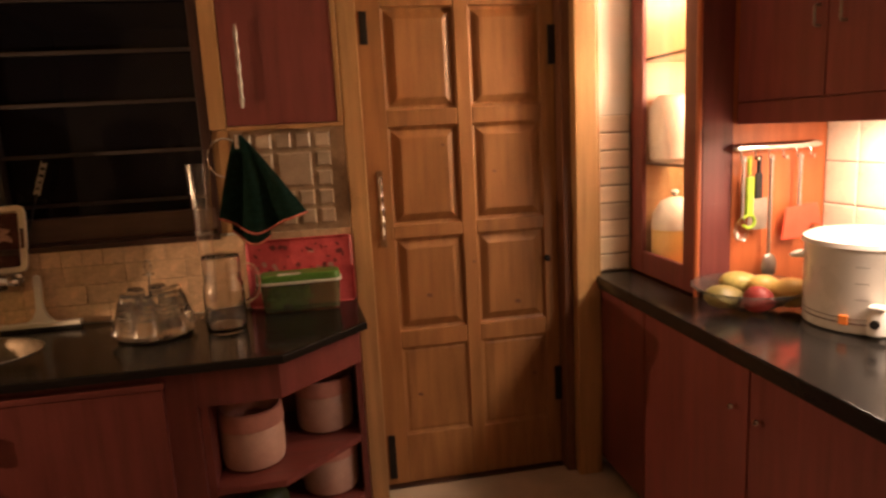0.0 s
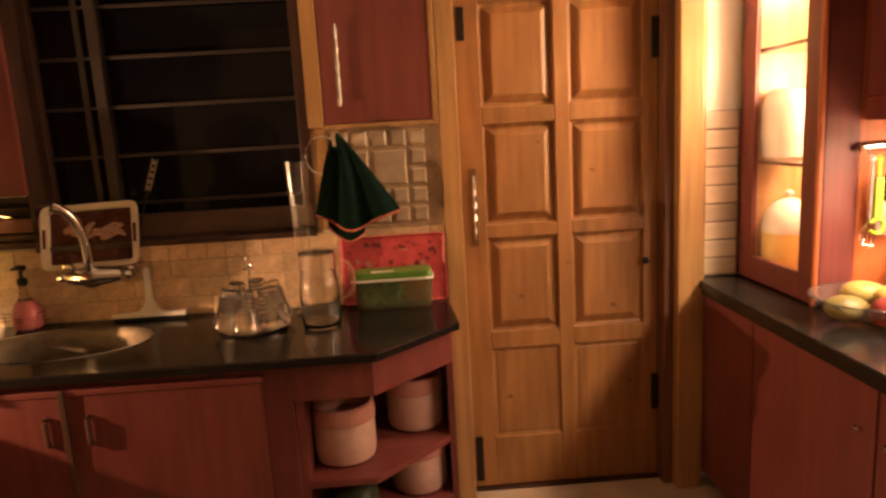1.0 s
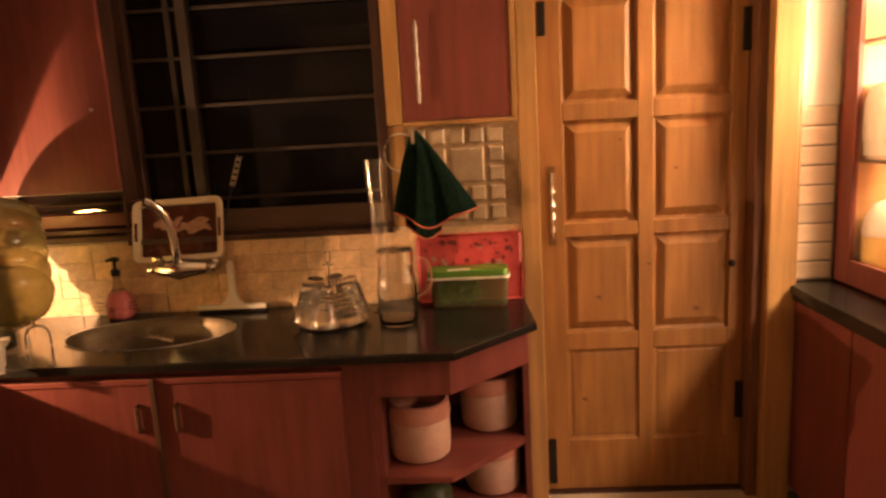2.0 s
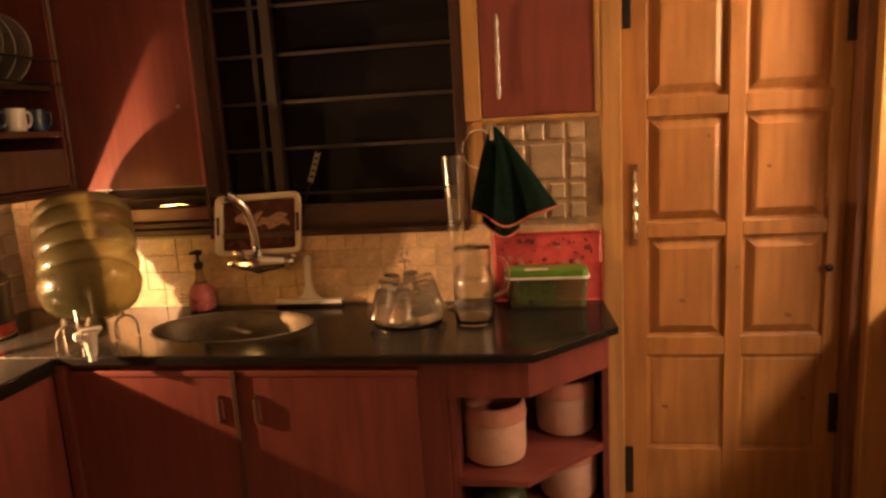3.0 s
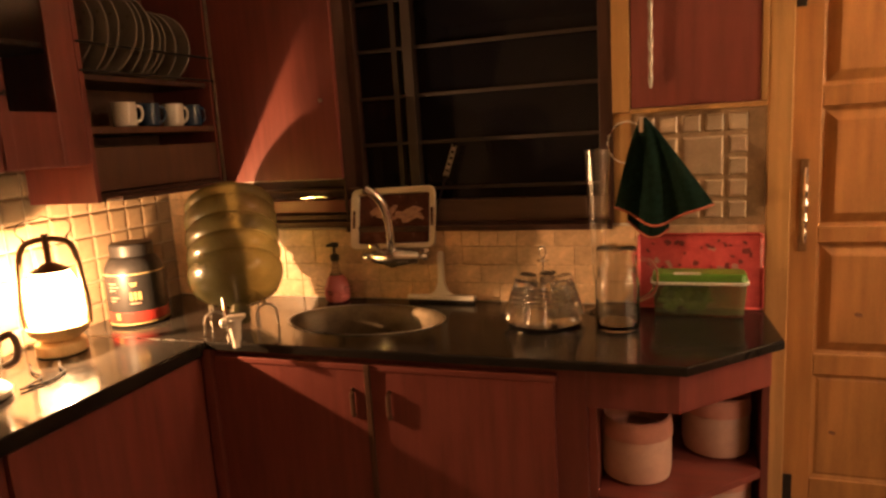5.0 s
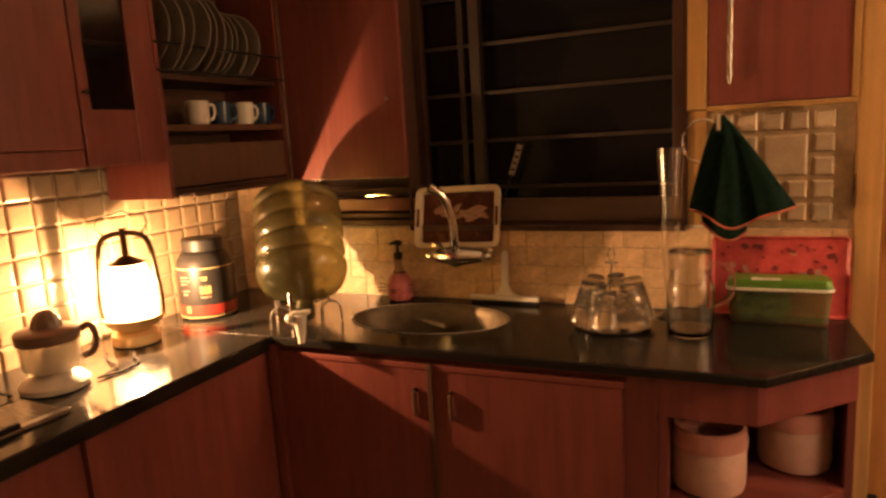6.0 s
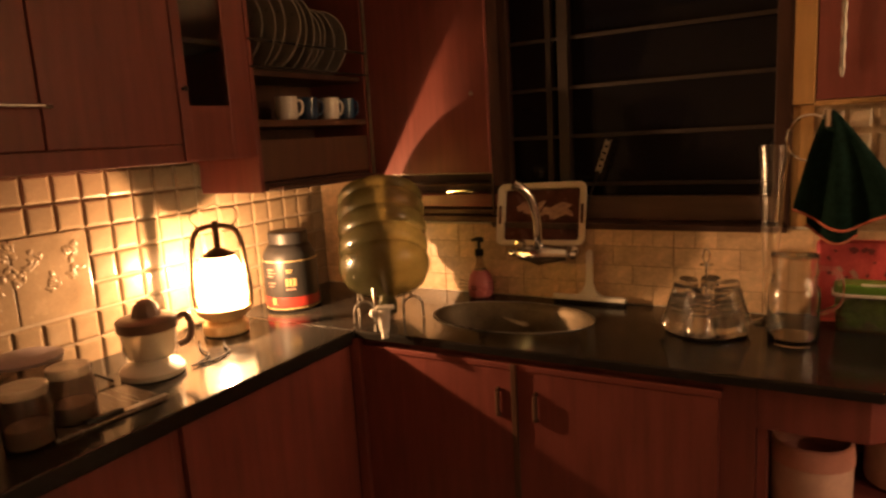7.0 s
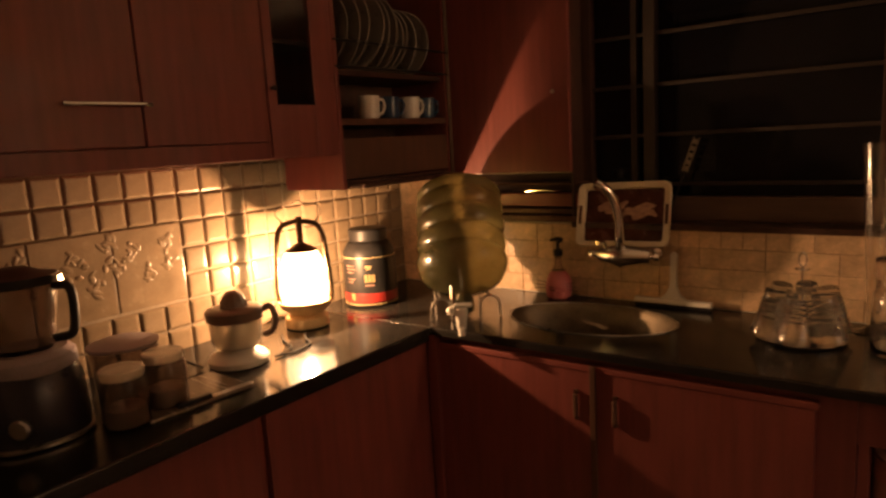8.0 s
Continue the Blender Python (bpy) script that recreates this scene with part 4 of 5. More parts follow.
for k in range(30):
    fx, fy, s = random.uniform(-0.16, 0.16), random.uniform(0.128, 0.225), random.uniform(0.006, 0.018)
    bm = bmesh.new()
    vv = [bm.verts.new((s * (0.8 + 0.2 * math.cos(3 * t + k) * math.sin(2 * t + 2 * k)) * math.cos(t), 0.7 * s * (0.8 + 0.3 * math.cos(2 * t + k)) * math.sin(t), 0)) for t in [2 * math.pi * i / 20 for i in range(20)]]
    f = bm.faces.new(vv)
    r = bmesh.ops.extrude_face_region(bm, geom=[f])
    bmesh.ops.translate(bm, verts=[v for v in r["geom"] if isinstance(v, bmesh.types.BMVert)], vec=(0, 0, 0.0005))
    part("printed_flower", bm, M["flower_pale" if k % 7 == 0 else "flower_dark"], pk).matrix_local = pose(fx, fy, 0.0052 + 0.00006 * k, 0, 0, random.uniform(0, 360))
gb = thing("food_box", (0.219, 2.402, C_TOP), "plastic food box with a bright green lid", "box")
def rim_loops(rows):
    return [[(x, y, z) for x, y in rounded(w, d, r)] for w, d, r, z in rows]


part("body", ring_loft(rim_loops(((0.254, 0.072, .02, 0.0), (0.266, 0.084, .022, 0.008), (0.280, 0.096, .024, 0.106), (0.275, 0.091, .022, 0.106), (0.262, 0.080, .02, 0.010)))), M["box_body"], gb)
part("lid", ring_loft(rim_loops(((0.284, 0.100, .024, 0.116), (0.284, 0.100, .024, 0.118), (0.276, 0.092, .022, 0.136), (0.268, 0.084, .02, 0.140), (0.254, 0.070, .02, 0.141)))), M["green_lid"], gb, "green domed snap lid")
part("rim", ring_loft(rim_loops(((0.278, 0.094, .024, 0.105), (0.292, 0.106, .026, 0.107), (0.292, 0.106, .026, 0.113), (0.278, 0.094, .024, 0.116)))), M["white_plastic"], gb, "white sealing rim")
part("lid_clip", box(-0.075, 0.005, -0.044, -0.034, 0.137, 0.1445, 0.002), M["white_plastic"], gb)
bm = bmesh.new()
for k in range(60):
    r = bmesh.ops.create_icosphere(bm, subdivisions=1, radius=random.uniform(0.010, 0.018))
    bmesh.ops.transform(bm, matrix=pose(random.uniform(-0.112, 0.03), random.uniform(-0.024, 0.024), random.uniform(0.022, 0.088), random.uniform(0, 180), random.uniform(0, 180)) @ Matrix.Diagonal((1.5, 1.0, 0.35, 1)), verts=r["verts"])
part("contents", bm, M["leaf_green"], gb)


# ---- ceramic pots on the end shelf ----
def pot(at, label, turn=0):
    p = thing("ceramic_pot", at, label, "pot", "ceramic pots", turn)
    part("body", lathe([(0.082, 0), (0.096, 0.008), (0.100, 0.03), (0.100, 0.128), (0.097, 0.132), (0.090, 0.132), (0.088, 0.02), (0.07, 0.008), (0, 0.008)], 44), M["ceramic"], p, smooth=True)
    part("rim", lathe([(0.0985, 0.1325), (0.103, 0.135), (0.1035, 0.150), (0.101, 0.170), (0.099, 0.186), (0.092, 0.190), (0.090, 0.180), (0.092, 0.133)], 44), M["ceramic_rim"], p, "pink glazed collar", smooth=True)
    return p


pot((0.037, 2.115, 0.4475), "pale ceramic pot with a pink rim on the shelf")
pot((0.268, 2.325, 0.4475), "pale ceramic pot with a pink rim at the back")
part("shelf_board", prism(shape, 0.205, 0.227, 0.003), M["red_wood_x"], sh)
pot((0.270, 2.290, 0.2275), "pale ceramic pot with a pink rim on the lower shelf")
gbn = thing("bag", (0.06, 2.12, 0.2275), "dark green bag of leaves on the lower shelf", "bag")
bm = bmesh.new()
bmesh.ops.create_icosphere(bm, subdivisions=3, radius=0.085)
for v in bm.verts:
    v.co *= 1 + 0.25 * noise.noise(v.co * 18)
    v.co.z = max(v.co.z * 0.75, -0.05) + 0.05
part("bag", bm, M["dark_bag"], gbn, smooth=True)

# ---- west counter ----
ln = thing("lantern", (LANTERN[0], LANTERN[1], C_TOP), "lit brass storm lantern with a glowing glass globe", "lantern", turn=40)
part("tank", lathe([(0.068, 0), (0.075, 0.005), (0.075, 0.036), (0.068, 0.044), (0.052, 0.048), (0, 0.048)], 40), M["brass"], ln, smooth=True)
part("burner_bowl", lathe([(0.045, 0.044), (0.062, 0.052), (0.086, 0.072), (0.094, 0.090), (0.092, 0.094), (0.080, 0.082), (0.03, 0.070), (0, 0.070)], 40), M["brass"], ln, smooth=True)
g = part("globe", lathe([(0.060, 0.078), (0.080, 0.100), (0.085, 0.135), (0.080, 0.19), (0.066, 0.240), (0.052, 0.268), (0.051, 0.268), (0.064, 0.240), (0.078, 0.19), (0.083, 0.135), (0.078, 0.100), (0.058, 0.078)], 40), globe, ln, "glowing glass globe", smooth=True)
g.visible_shadow = False
part("cap", lathe([(0, 0.296), (0.010, 0.296), (0.030, 0.286), (0.056, 0.270), (0.056, 0.267), (0.028, 0.276), (0, 0.28)], 32), M["lantern_metal"], ln, smooth=True)
part("stem", tube([(0, 0, 0.285), (0, 0, 0.385)], 0.011, 14), M["lantern_metal"], ln, smooth=True)
part("frame_tube", tube(spline([(-0.088, 0, 0.085), (-0.092, 0, 0.15), (-0.085, 0, 0.24), (-0.078, 0, 0.315), (-0.062, 0, 0.352), (-0.03, 0, 0.366), (0, 0, 0.368), (0.03, 0, 0.366), (0.062, 0, 0.352), (0.078, 0, 0.315), (0.085, 0, 0.24), (0.092, 0, 0.15), (0.088, 0, 0.085)], 5), 0.0095, 12), M["lantern_metal"], ln, smooth=True)
for s in (-1, 1):
    part("ear", tube([(s * 0.055, 0, 0.356), (s * 0.062, 0, 0.374)], 0.004, 8), M["lantern_metal"], ln)
part("bail", tube(spline([(-0.060, 0, 0.372), (-0.078, 0.005, 0.395), (-0.066, 0.008, 0.422), (-0.02, 0.01, 0.432), (0.0, 0.01, 0.440), (0.02, 0.01, 0.432), (0.066, 0.008, 0.422), (0.076, 0.005, 0.395), (0.060, 0, 0.372)], 5), 0.0018, 6), M["hinge"], ln, smooth=True)

pj = thing("powder_jar", (-1.735, 2.09, C_TOP), "black powder jar with red and gold label", "jar")
part("body", lathe([(0.090, 0), (0.100, 0.006), (0.102, 0.02), (0.102, 0.185), (0.098, 0.215), (0.080, 0.245), (0.068, 0.252), (0, 0.252)], 44), M["black_plastic"], pj, smooth=True)
part("lid", lathe([(0.072, 0.252), (0.074, 0.256), (0.074, 0.292), (0.070, 0.298), (0, 0.298)], 44, shape=lambda a, r, z: r * (1 + 0.008 * math.cos(44 * a))), M["black_plastic"], pj)
part("red_band", lathe([(0.1022, 0.020), (0.1028, 0.021), (0.1028, 0.055), (0.1022, 0.056)], 44), M["label_red"], pj, "red label band")
for z, h in ((0.192, 0.003), (0.012, 0.003)):
    part("gold_line", lathe([(0.1022, z), (0.103, z), (0.103, z + h), (0.1022, z + h)], 44), M["label_gold"], pj)
random.seed(3)
for a0, a1, z0, z1, mm in ((-58, -44, 0.158, 0.164, "label_gold"), (-56, -46, 0.150, 0.155, "label_gold"), (-60, -54, 0.100, 0.130, "label_gold"), (-52, -47, 0.100, 0.130, "label_gold"), (-45, -38, 0.100, 0.130, "label_gold"), (-60, -40, 0.086, 0.092, "tray_print"), (-94, -84, 0.03, 0.056, "label_gold"), (-104, -84, 0.160, 0.166, "tray_print"), (-104, -80, 0.148, 0.153, "tray_print"), (-104, -86, 0.136, 0.141, "tray_print"), (-102, -82, 0.110, 0.115, "tray_print"), (-102, -88, 0.098, 0.103, "tray_print")):
    part("label_bar", wrap(0.1032 if mm != "black_plastic" else 0.1042, a0, a1, z0, z1), M[mm], pj)

# water bottle on a wire stand
wb = thing("water_bottle", (0, 0, 0), "green tinted ribbed water bottle tilted on its stand", "water bottle")
BN, BD = Vector((-1.267, 2.055, 0.938)), Vector((-0.330, 0.470, 0.819)).normalized()
q = BD.to_track_quat("Z", "Y").to_matrix().to_4x4()
wb.matrix_world = Matrix.Translation(BN) @ q
bp = [(0.026, -0.045), (0.028, -0.04), (0.028, 0.0), (0.040, 0.012), (0.085, 0.035), (0.118, 0.065), (0.132, 0.10)]
for k in range(4):
    z = 0.108 + 0.080 * k
    bp += [(0.1345, z + 0.004), (0.1375, z + 0.018), (0.138, z + 0.036), (0.136, z + 0.050), (0.131, z + 0.058), (0.127, z + 0.064), (0.127, z + 0.069), (0.131, z + 0.075)]
bp += [(0.135, 0.432), (0.1345, 0.447), (0.128, 0.461), (0.108, 0.470), (0.05, 0.462), (0, 0.458)]
part("shell", lathe([(r * (1.17 if z > 0.03 else 1), z * 0.885) for r, z in bp], 56), M["bottle"], wb, smooth=True)
part("neck_cap", lathe([(0.033, -0.055), (0.034, -0.05), (0.034, -0.015), (0.031, -0.012), (0.031, -0.055), (0, -0.055)], 28), M["bottle"], wb)
for k in range(3):
    part("label_bar", wrap(0.1626, 190 + 5 * k, 235 - 6 * k, 0.262 + 0.010 * k, 0.267 + 0.010 * k), M["black_plastic"], wb)
ws = thing("bottle_stand", (0, 0, 0), "chrome wire stand holding the water bottle", "stand")
ax = Vector((-0.676, 0.737, 0))
sd = Vector((0.737, 0.676, 0))
c0 = Vector((BN.x, BN.y, C_TOP)) + ax * 0.07
for s in (-1, 1):
    for k in (-0.10,):
        a = c0 + sd * (0.085 * s) + ax * k
        arch = [a + sd * (0.034 * math.cos(t)) + Vector((0, 0, 0.045 + 0.034 * math.sin(t))) for t in [math.pi * i / 10 for i in range(11)]]
        arch = [a + sd * 0.036 + Vector((0, 0, .004))] + arch + [a - sd * 0.036 + Vector((0, 0, .004))]
        part("leg_arch", tube(arch, 0.004, 8), M["steel_dull"], ws, smooth=True)
    b = c0 + sd * (0.085 * s) + Vector((0, 0, 0.080))
    part("side_wire", tube([b - ax * 0.10, b + ax * 0.12, b + ax * 0.125 - Vector((0, 0, 0.076))], 0.004, 8), M["steel_dull"], ws)
sg = thing("bottle_tap", (-1.181, 1.915, 0.940), "white plastic dispenser tap on the bottle neck", "tap", turn=32)
part("stem", tube([(0.0, 0.118, -0.030), (0, 0.0, -0.008), (0, -0.045, -0.014)], [0.015, 0.014, 0.014], 14), M["white_plastic"], sg, smooth=True)
part("body", lathe([(0.013, -0.052), (0.015, -0.048), (0.017, -0.02), (0.021, 0.004), (0.021, 0.018), (0.012, 0.024), (0, 0.024)], 20, at=(0, -0.05, -0.010)), M["white_plastic"], sg, smooth=True)
part("spout", tube([(0, -0.05, -0.04), (0, -0.058, -0.065), (0, -0.060, -0.080)], [0.013, 0.011, 0.011], 14), M["white_plastic"], sg, smooth=True)
part("lever", box(-0.022, 0.036, -0.066, -0.034, 0.012, 0.022, 0.004), M["white_plastic"], sg)
part("side_knob", lathe([(0, -0.016), (0.012, -0.011), (0.016, 0), (0.012, 0.011), (0, 0.016)], 16, at=(-0.030, -0.05, 0.0)), M["white_plastic"], sg, smooth=True)
part("lever_pin", tube([(-0.024, -0.04, 0.012), (-0.028, -0.02, 0.075)], 0.006, 10), M["chrome"], sg)

# juicer
ju = thing("citrus_juicer", (-1.60, 1.355, C_TOP), "white electric citrus juicer with a brown cone", "juicer", turn=40)
ju.scale = (0.88, 0.88, 0.9)
part("base", lathe([(0.088, 0), (0.098, 0.004), (0.100, 0.020), (0.088, 0.034), (0.052, 0.050), (0.030, 0.085), (0.026, 0.12), (0, 0.12)], 44), M["white_plastic"], ju, smooth=True)
part("bowl", lathe([(0.040, 0.052), (0.074, 0.062), (0.082, 0.085), (0.086, 0.150), (0.083, 0.150), (0.078, 0.085), (0.070, 0.066), (0.036, 0.056)], 44), M["juicer_clear"], ju, smooth=True)
part("strainer", lathe([(0.087, 0.147), (0.092, 0.150), (0.094, 0.180), (0.088, 0.186), (0.060, 0.190), (0.044, 0.192), (0, 0.192)], 44), M["juicer_dark"], ju, smooth=True)
part("cone", lathe([(0.044, 0.190), (0.042, 0.205), (0.034, 0.225), (0.018, 0.240), (0, 0.244)], 36, shape=lambda a, r, z: r * (1 + 0.05 * math.cos(10 * a))), M["juicer_dark"], ju, smooth=True)
part("handle", tube(spline([(0.082, 0.01, 0.170), (0.118, 0.01, 0.180), (0.130, 0.01, 0.140), (0.118, 0.01, 0.100), (0.088, 0.01, 0.085)], 6), 0.011, 10), M["juicer_dark"], ju, smooth=True)
cb = thing("power_cable", (0, 0, 0), "thin black cable lying on the worktop", "cable")
part("wire", tube(spline([(-1.53, 1.43, 0.866), (-1.51, 1.50, 0.865), (-1.53, 1.57, 0.866), (-1.58, 1.60, 0.866), (-1.63, 1.64, 0.87)], 6), 0.0035, 6), M["cable"], cb)
part("wire", tube(spline([(-1.64, 1.26, 0.866), (-1.72, 1.22, 0.90), (-1.80, 1.20, 0.91), (-1.86, 1.24, 0.93)], 6), 0.0035, 6), M["cable"], cb)
part("wire", tube(spline([(-1.53, 1.45, 0.867), (-1.56, 1.52, 0.866), (-1.63, 1.55, 0.866), (-1.70, 1.60, 0.868)], 6), 0.003, 6), M["cable"], cb)

# jars, board and knife
jr = thing("storage_jar", (-1.455, 0.935, C_TOP), "short clear glass jar with powder inside", "jar", "small jars")
part("glass_wall", lathe([(0.046, 0), (0.052, 0.004), (0.053, 0.10), (0.047, 0.118), (0.047, 0.128), (0.044, 0.128), (0.049, 0.10), (0.048, 0.008), (0, 0.006)], 32), M["smoke_glass"], jr, smooth=True)
part("contents", lathe([(0, 0.0085), (0.046, 0.009), (0.046, 0.05), (0.03, 0.054), (0, 0.052)], 28), M["enamel"], jr)
part("lid", lathe([(0.049, 0.120), (0.050, 0.124), (0.050, 0.138), (0.046, 0.142), (0, 0.142)], 32), M["juicer_clear"], jr)
copy_thing(jr, pose(-1.485, 1.055, C_TOP))
dish = thing("glass_dish", (-1.63, 1.035, C_TOP), "low round clear dish behind the jars", "dish")
part("glass_wall", lathe([(0.05, 0), (0.07, 0.004), (0.080, 0.09), (0.084, 0.14), (0.080, 0.14), (0.075, 0.09), (0.066, 0.01), (0, 0.008)], 36), M["smoke_glass"], dish, smooth=True)
part("lid", lathe([(0.085, 0.142), (0.086, 0.15), (0.06, 0.158), (0, 0.160)], 36), M["mixer_collar"], dish, smooth=True)
bd = thing("chopping_board", (-1.50, 1.11, C_TOP), "thin dark glossy chopping board beside the jars", "board", turn=-4)
part("slab", box(-0.10, 0.10, -0.14, 0.14, 0.0, 0.008, 0.003), M["board"], bd)
kn = thing("knife", (-1.415, 1.13, C_TOP + 0.0085), "dark kitchen knife lying on the board", "knife", turn=86)
part("blade", box(0.0, 0.12, -0.010, 0.010, 0, 0.002, 0.0008), M["steel_dull"], kn)
part("handle", box(-0.09, 0.0, -0.009, 0.009, 0, 0.012, 0.004), M["black_plastic"], kn)

# mixer
mx = thing("mixer_grinder", (-1.60, 0.80, C_TOP), "dark mixer grinder with a smoky jar", "mixer", turn=40)
part("base", lathe([(0.108, 0), (0.112, 0.006), (0.113, 0.05), (0.108, 0.14), (0.098, 0.165), (0, 0.165)], 40, shape=lambda a, r, z: r * (1 + 0.03 * math.cos(4 * a))), M["mixer_body"], mx, smooth=True)
part("base_ring", lathe([(0.110, 0.004), (0.118, 0.006), (0.118, 0.014), (0.110, 0.016)], 40, shape=lambda a, r, z: r * (1 + 0.03 * math.cos(4 * a))), M["steel"], mx)
part("dial", lathe([(0.022, 0), (0.022, 0.012), (0.018, 0.016), (0, 0.016)], 24), M["steel"], mx).matrix_local = pose(0.03, -0.107, 0.06, 90, 0, 0)
part("collar", lathe([(0.098, 0.160), (0.102, 0.166), (0.100, 0.192), (0.085, 0.205), (0, 0.205)], 40), M["mixer_collar"], mx, smooth=True)
part("jar", lathe([(0.060, 0.205), (0.066, 0.215), (0.078, 0.30), (0.084, 0.355), (0.081, 0.355), (0.074, 0.30), (0.06, 0.215), (0, 0.212)], 36), M["smoke_glass"], mx, smooth=True)
part("lid", lathe([(0.086, 0.352), (0.088, 0.358), (0.086, 0.372), (0.05, 0.380), (0.03, 0.390), (0, 0.392)], 36), M["black_plastic"], mx, smooth=True)
part("jar_handle", tube(spline([(0.080, 0, 0.345), (0.115, 0, 0.340), (0.120, 0, 0.29), (0.110, 0, 0.235), (0.070, 0, 0.225)], 5), 0.010, 10), M["black_plastic"], mx, smooth=True)
part("latch", box(0.075, 0.10, -0.012, 0.012, 0.352, 0.372, 0.003), M["chrome"], mx)

# ---- east side: glass tower, wall cabinets and counter things ----
TX, TYA, TYB = 1.56, 2.06, 2.550
tg = thing("display_cabinet", (0, 0, 0), "tall orange brown display cabinet with a glass door", "cabinet")
part("side", box(1.6905, XR - .003, TYA, TYA + 0.018, C_TOP + .0005, 2.35, 0.001), M["orange_wood"], tg)
# Front strip of the orange side in dark red, shade put into its colour.
part("side_stile", box(TX + 0.022, 1.690, TYA, TYA + 0.018, C_TOP + .0005, 2.35, 0.001), M["red_wood"], tg, "front strip of the side, shade put in its dark red")
part("side", box(TX + 0.022, XR - .003, TYB - 0.018, TYB, C_TOP + .0005, 2.35, 0.002), M["pale_wood"], tg)
part("back", box(XR - 0.015, XR - .003, TYA + 0.018, TYB - 0.018, C_TOP + .0005, 2.35), M["pale_wood"], tg)
part("bottom", box(TX + 0.022, XR - 0.015, TYA + 0.018, TYB - 0.018, C_TOP + .0005, C_TOP + 0.02), M["orange_wood"], tg)
for z in (1.303, 1.697):
    part("shelf", box(TX + 0.024, XR - 0.015, TYA + 0.018, TYB - 0.018, z - 0.006, z + 0.006), M["pale_wood"] if z > 1.5 else M["glass"], tg, "" if z > 1.5 else "clear glass shelf").visible_shadow = z > 1.5
    part("shelf_lip", box(TX + 0.0225, TX + 0.0238, TYA + 0.0185, TYB - 0.0185, z - 0.006, z + 0.006), M["brown_wood"], tg, "dark front edge of the shelf")
part("door_stile", box(TX, TX + 0.021, 2.447, TYB, C_TOP + 0.005, 2.345, 0.004), M["red_wood"], tg)
part("door_stile", box(TX, TX + 0.021, TYA, 2.145, C_TOP + 0.005, 2.345, 0.004), M["red_wood"], tg)
part("door_rail", box(TX + .001, TX + 0.021, 2.145, 2.447, C_TOP + 0.005, 0.955, 0.004), M["red_wood"], tg)
part("pane", box(TX + 0.008, TX + 0.012, 2.145, 2.447, 0.955, 2.345), M["glass"], tg).visible_shadow = False
part("top", box(TX + 0.022, XR - 0.015, TYA + 0.018, TYB - 0.018, 2.332, 2.35), M["orange_wood"], tg)
part("edge_strip", box(TX - 0.003, TX - 0.0002, 2.532, 2.540, 1.500, 2.345), M["steel"], tg, "narrow bright steel edge strip")
part("corner_bead", tube([(TX + 0.002, TYA - 0.004, C_TOP + .001), (TX + 0.002, TYA - 0.004, 2.345)], 0.009, 12), M["orange_wood"], tg, smooth=True)
cst = thing("covered_pot", (1.690, 2.425, C_TOP + 0.0205), "pale round covered pot in the display cabinet", "pot")
part("body", lathe([(0.060, 0), (0.078, 0.010), (0.088, 0.060), (0.089, 0.160), (0.084, 0.161), (0.083, 0.060), (0.06, 0.014), (0, 0.012)], 36), M["mango"], cst, "yellowish glazed lower half", smooth=True)
part("lid", lathe([(0.090, 0.1615), (0.091, 0.170), (0.082, 0.225), (0.056, 0.268), (0.022, 0.285), (0, 0.287)], 36), M["enamel"], cst, "pale domed lid", smooth=True)
part("knob", lathe([(0.008, 0.286), (0.010, 0.296), (0.017, 0.304), (0.012, 0.314), (0, 0.316)], 18), M["enamel"], cst, smooth=True)
# Pale jar shape added to give the middle compartment its white glow.
glow_form = thing("jar", (1.672, 2.430, 1.3095), "pale round form added for the white glow on the shelf", "jar")
part("body", lathe([(0.06, 0), (0.078, 0.01), (0.086, 0.09), (0.084, 0.19), (0.066, 0.235), (0.045, 0.25), (0, 0.252)], 32), M["enamel"], glow_form, smooth=True)

ru = thing("wall_cabinet", (0, 0, 0), "dark mahogany wall cabinet with two small handles", "cabinet", "wall cabinets")
RX = 1.70
part("body", box(RX + 0.02, XR - .003, 0.3, TYA - .002, 1.440, 2.35, 0.002), M["red_wood"], ru)
part("light_rail", box(RX + 0.002, RX + 0.02, 0.3, TYA - .002, 1.440, 1.508, 0.002), M["red_wood"], ru)
for a, b, hy in ((1.668, 2.055, 1.695), (1.28, 1.664, 1.600), (0.9, 1.276, None), (0.31, 0.896, None)):
    d = part("door", box(RX, RX + 0.0195, a, b, 1.512, 2.345, 0.003), M["red_wood"], ru)
    if hy:
        handle_bar(d, (RX, hy, 1.728), 0.055, "z", 0.004, 0.018, (-1, 0, 0), "steel_dull")

rl = thing("utensil_rail", (0, 0, 0), "chrome utensil rail on the cabinet side", "rail")
part("rail_bar", tube([(1.672, 2.035, 1.362), (1.69, 2.035, 1.362), (1.98, 2.035, 1.362), (2.005, 2.035, 1.362)], [0.008, 0.015, 0.015, 0.008], 16), M["chrome"], rl, smooth=True)
part("back_plate", box(1.685, 1.995, 2.046, 2.0595, 1.350, 1.376, 0.004), M["chrome"], rl)
for k in range(6):
    x = 1.70 + 0.052 * k
    part("hook", tube(spline([(x, 2.028, 1.350), (x, 2.024, 1.325), (x, 2.010, 1.318), (x, 2.004, 1.33)], 4), 0.0028, 6), M["chrome"], rl)


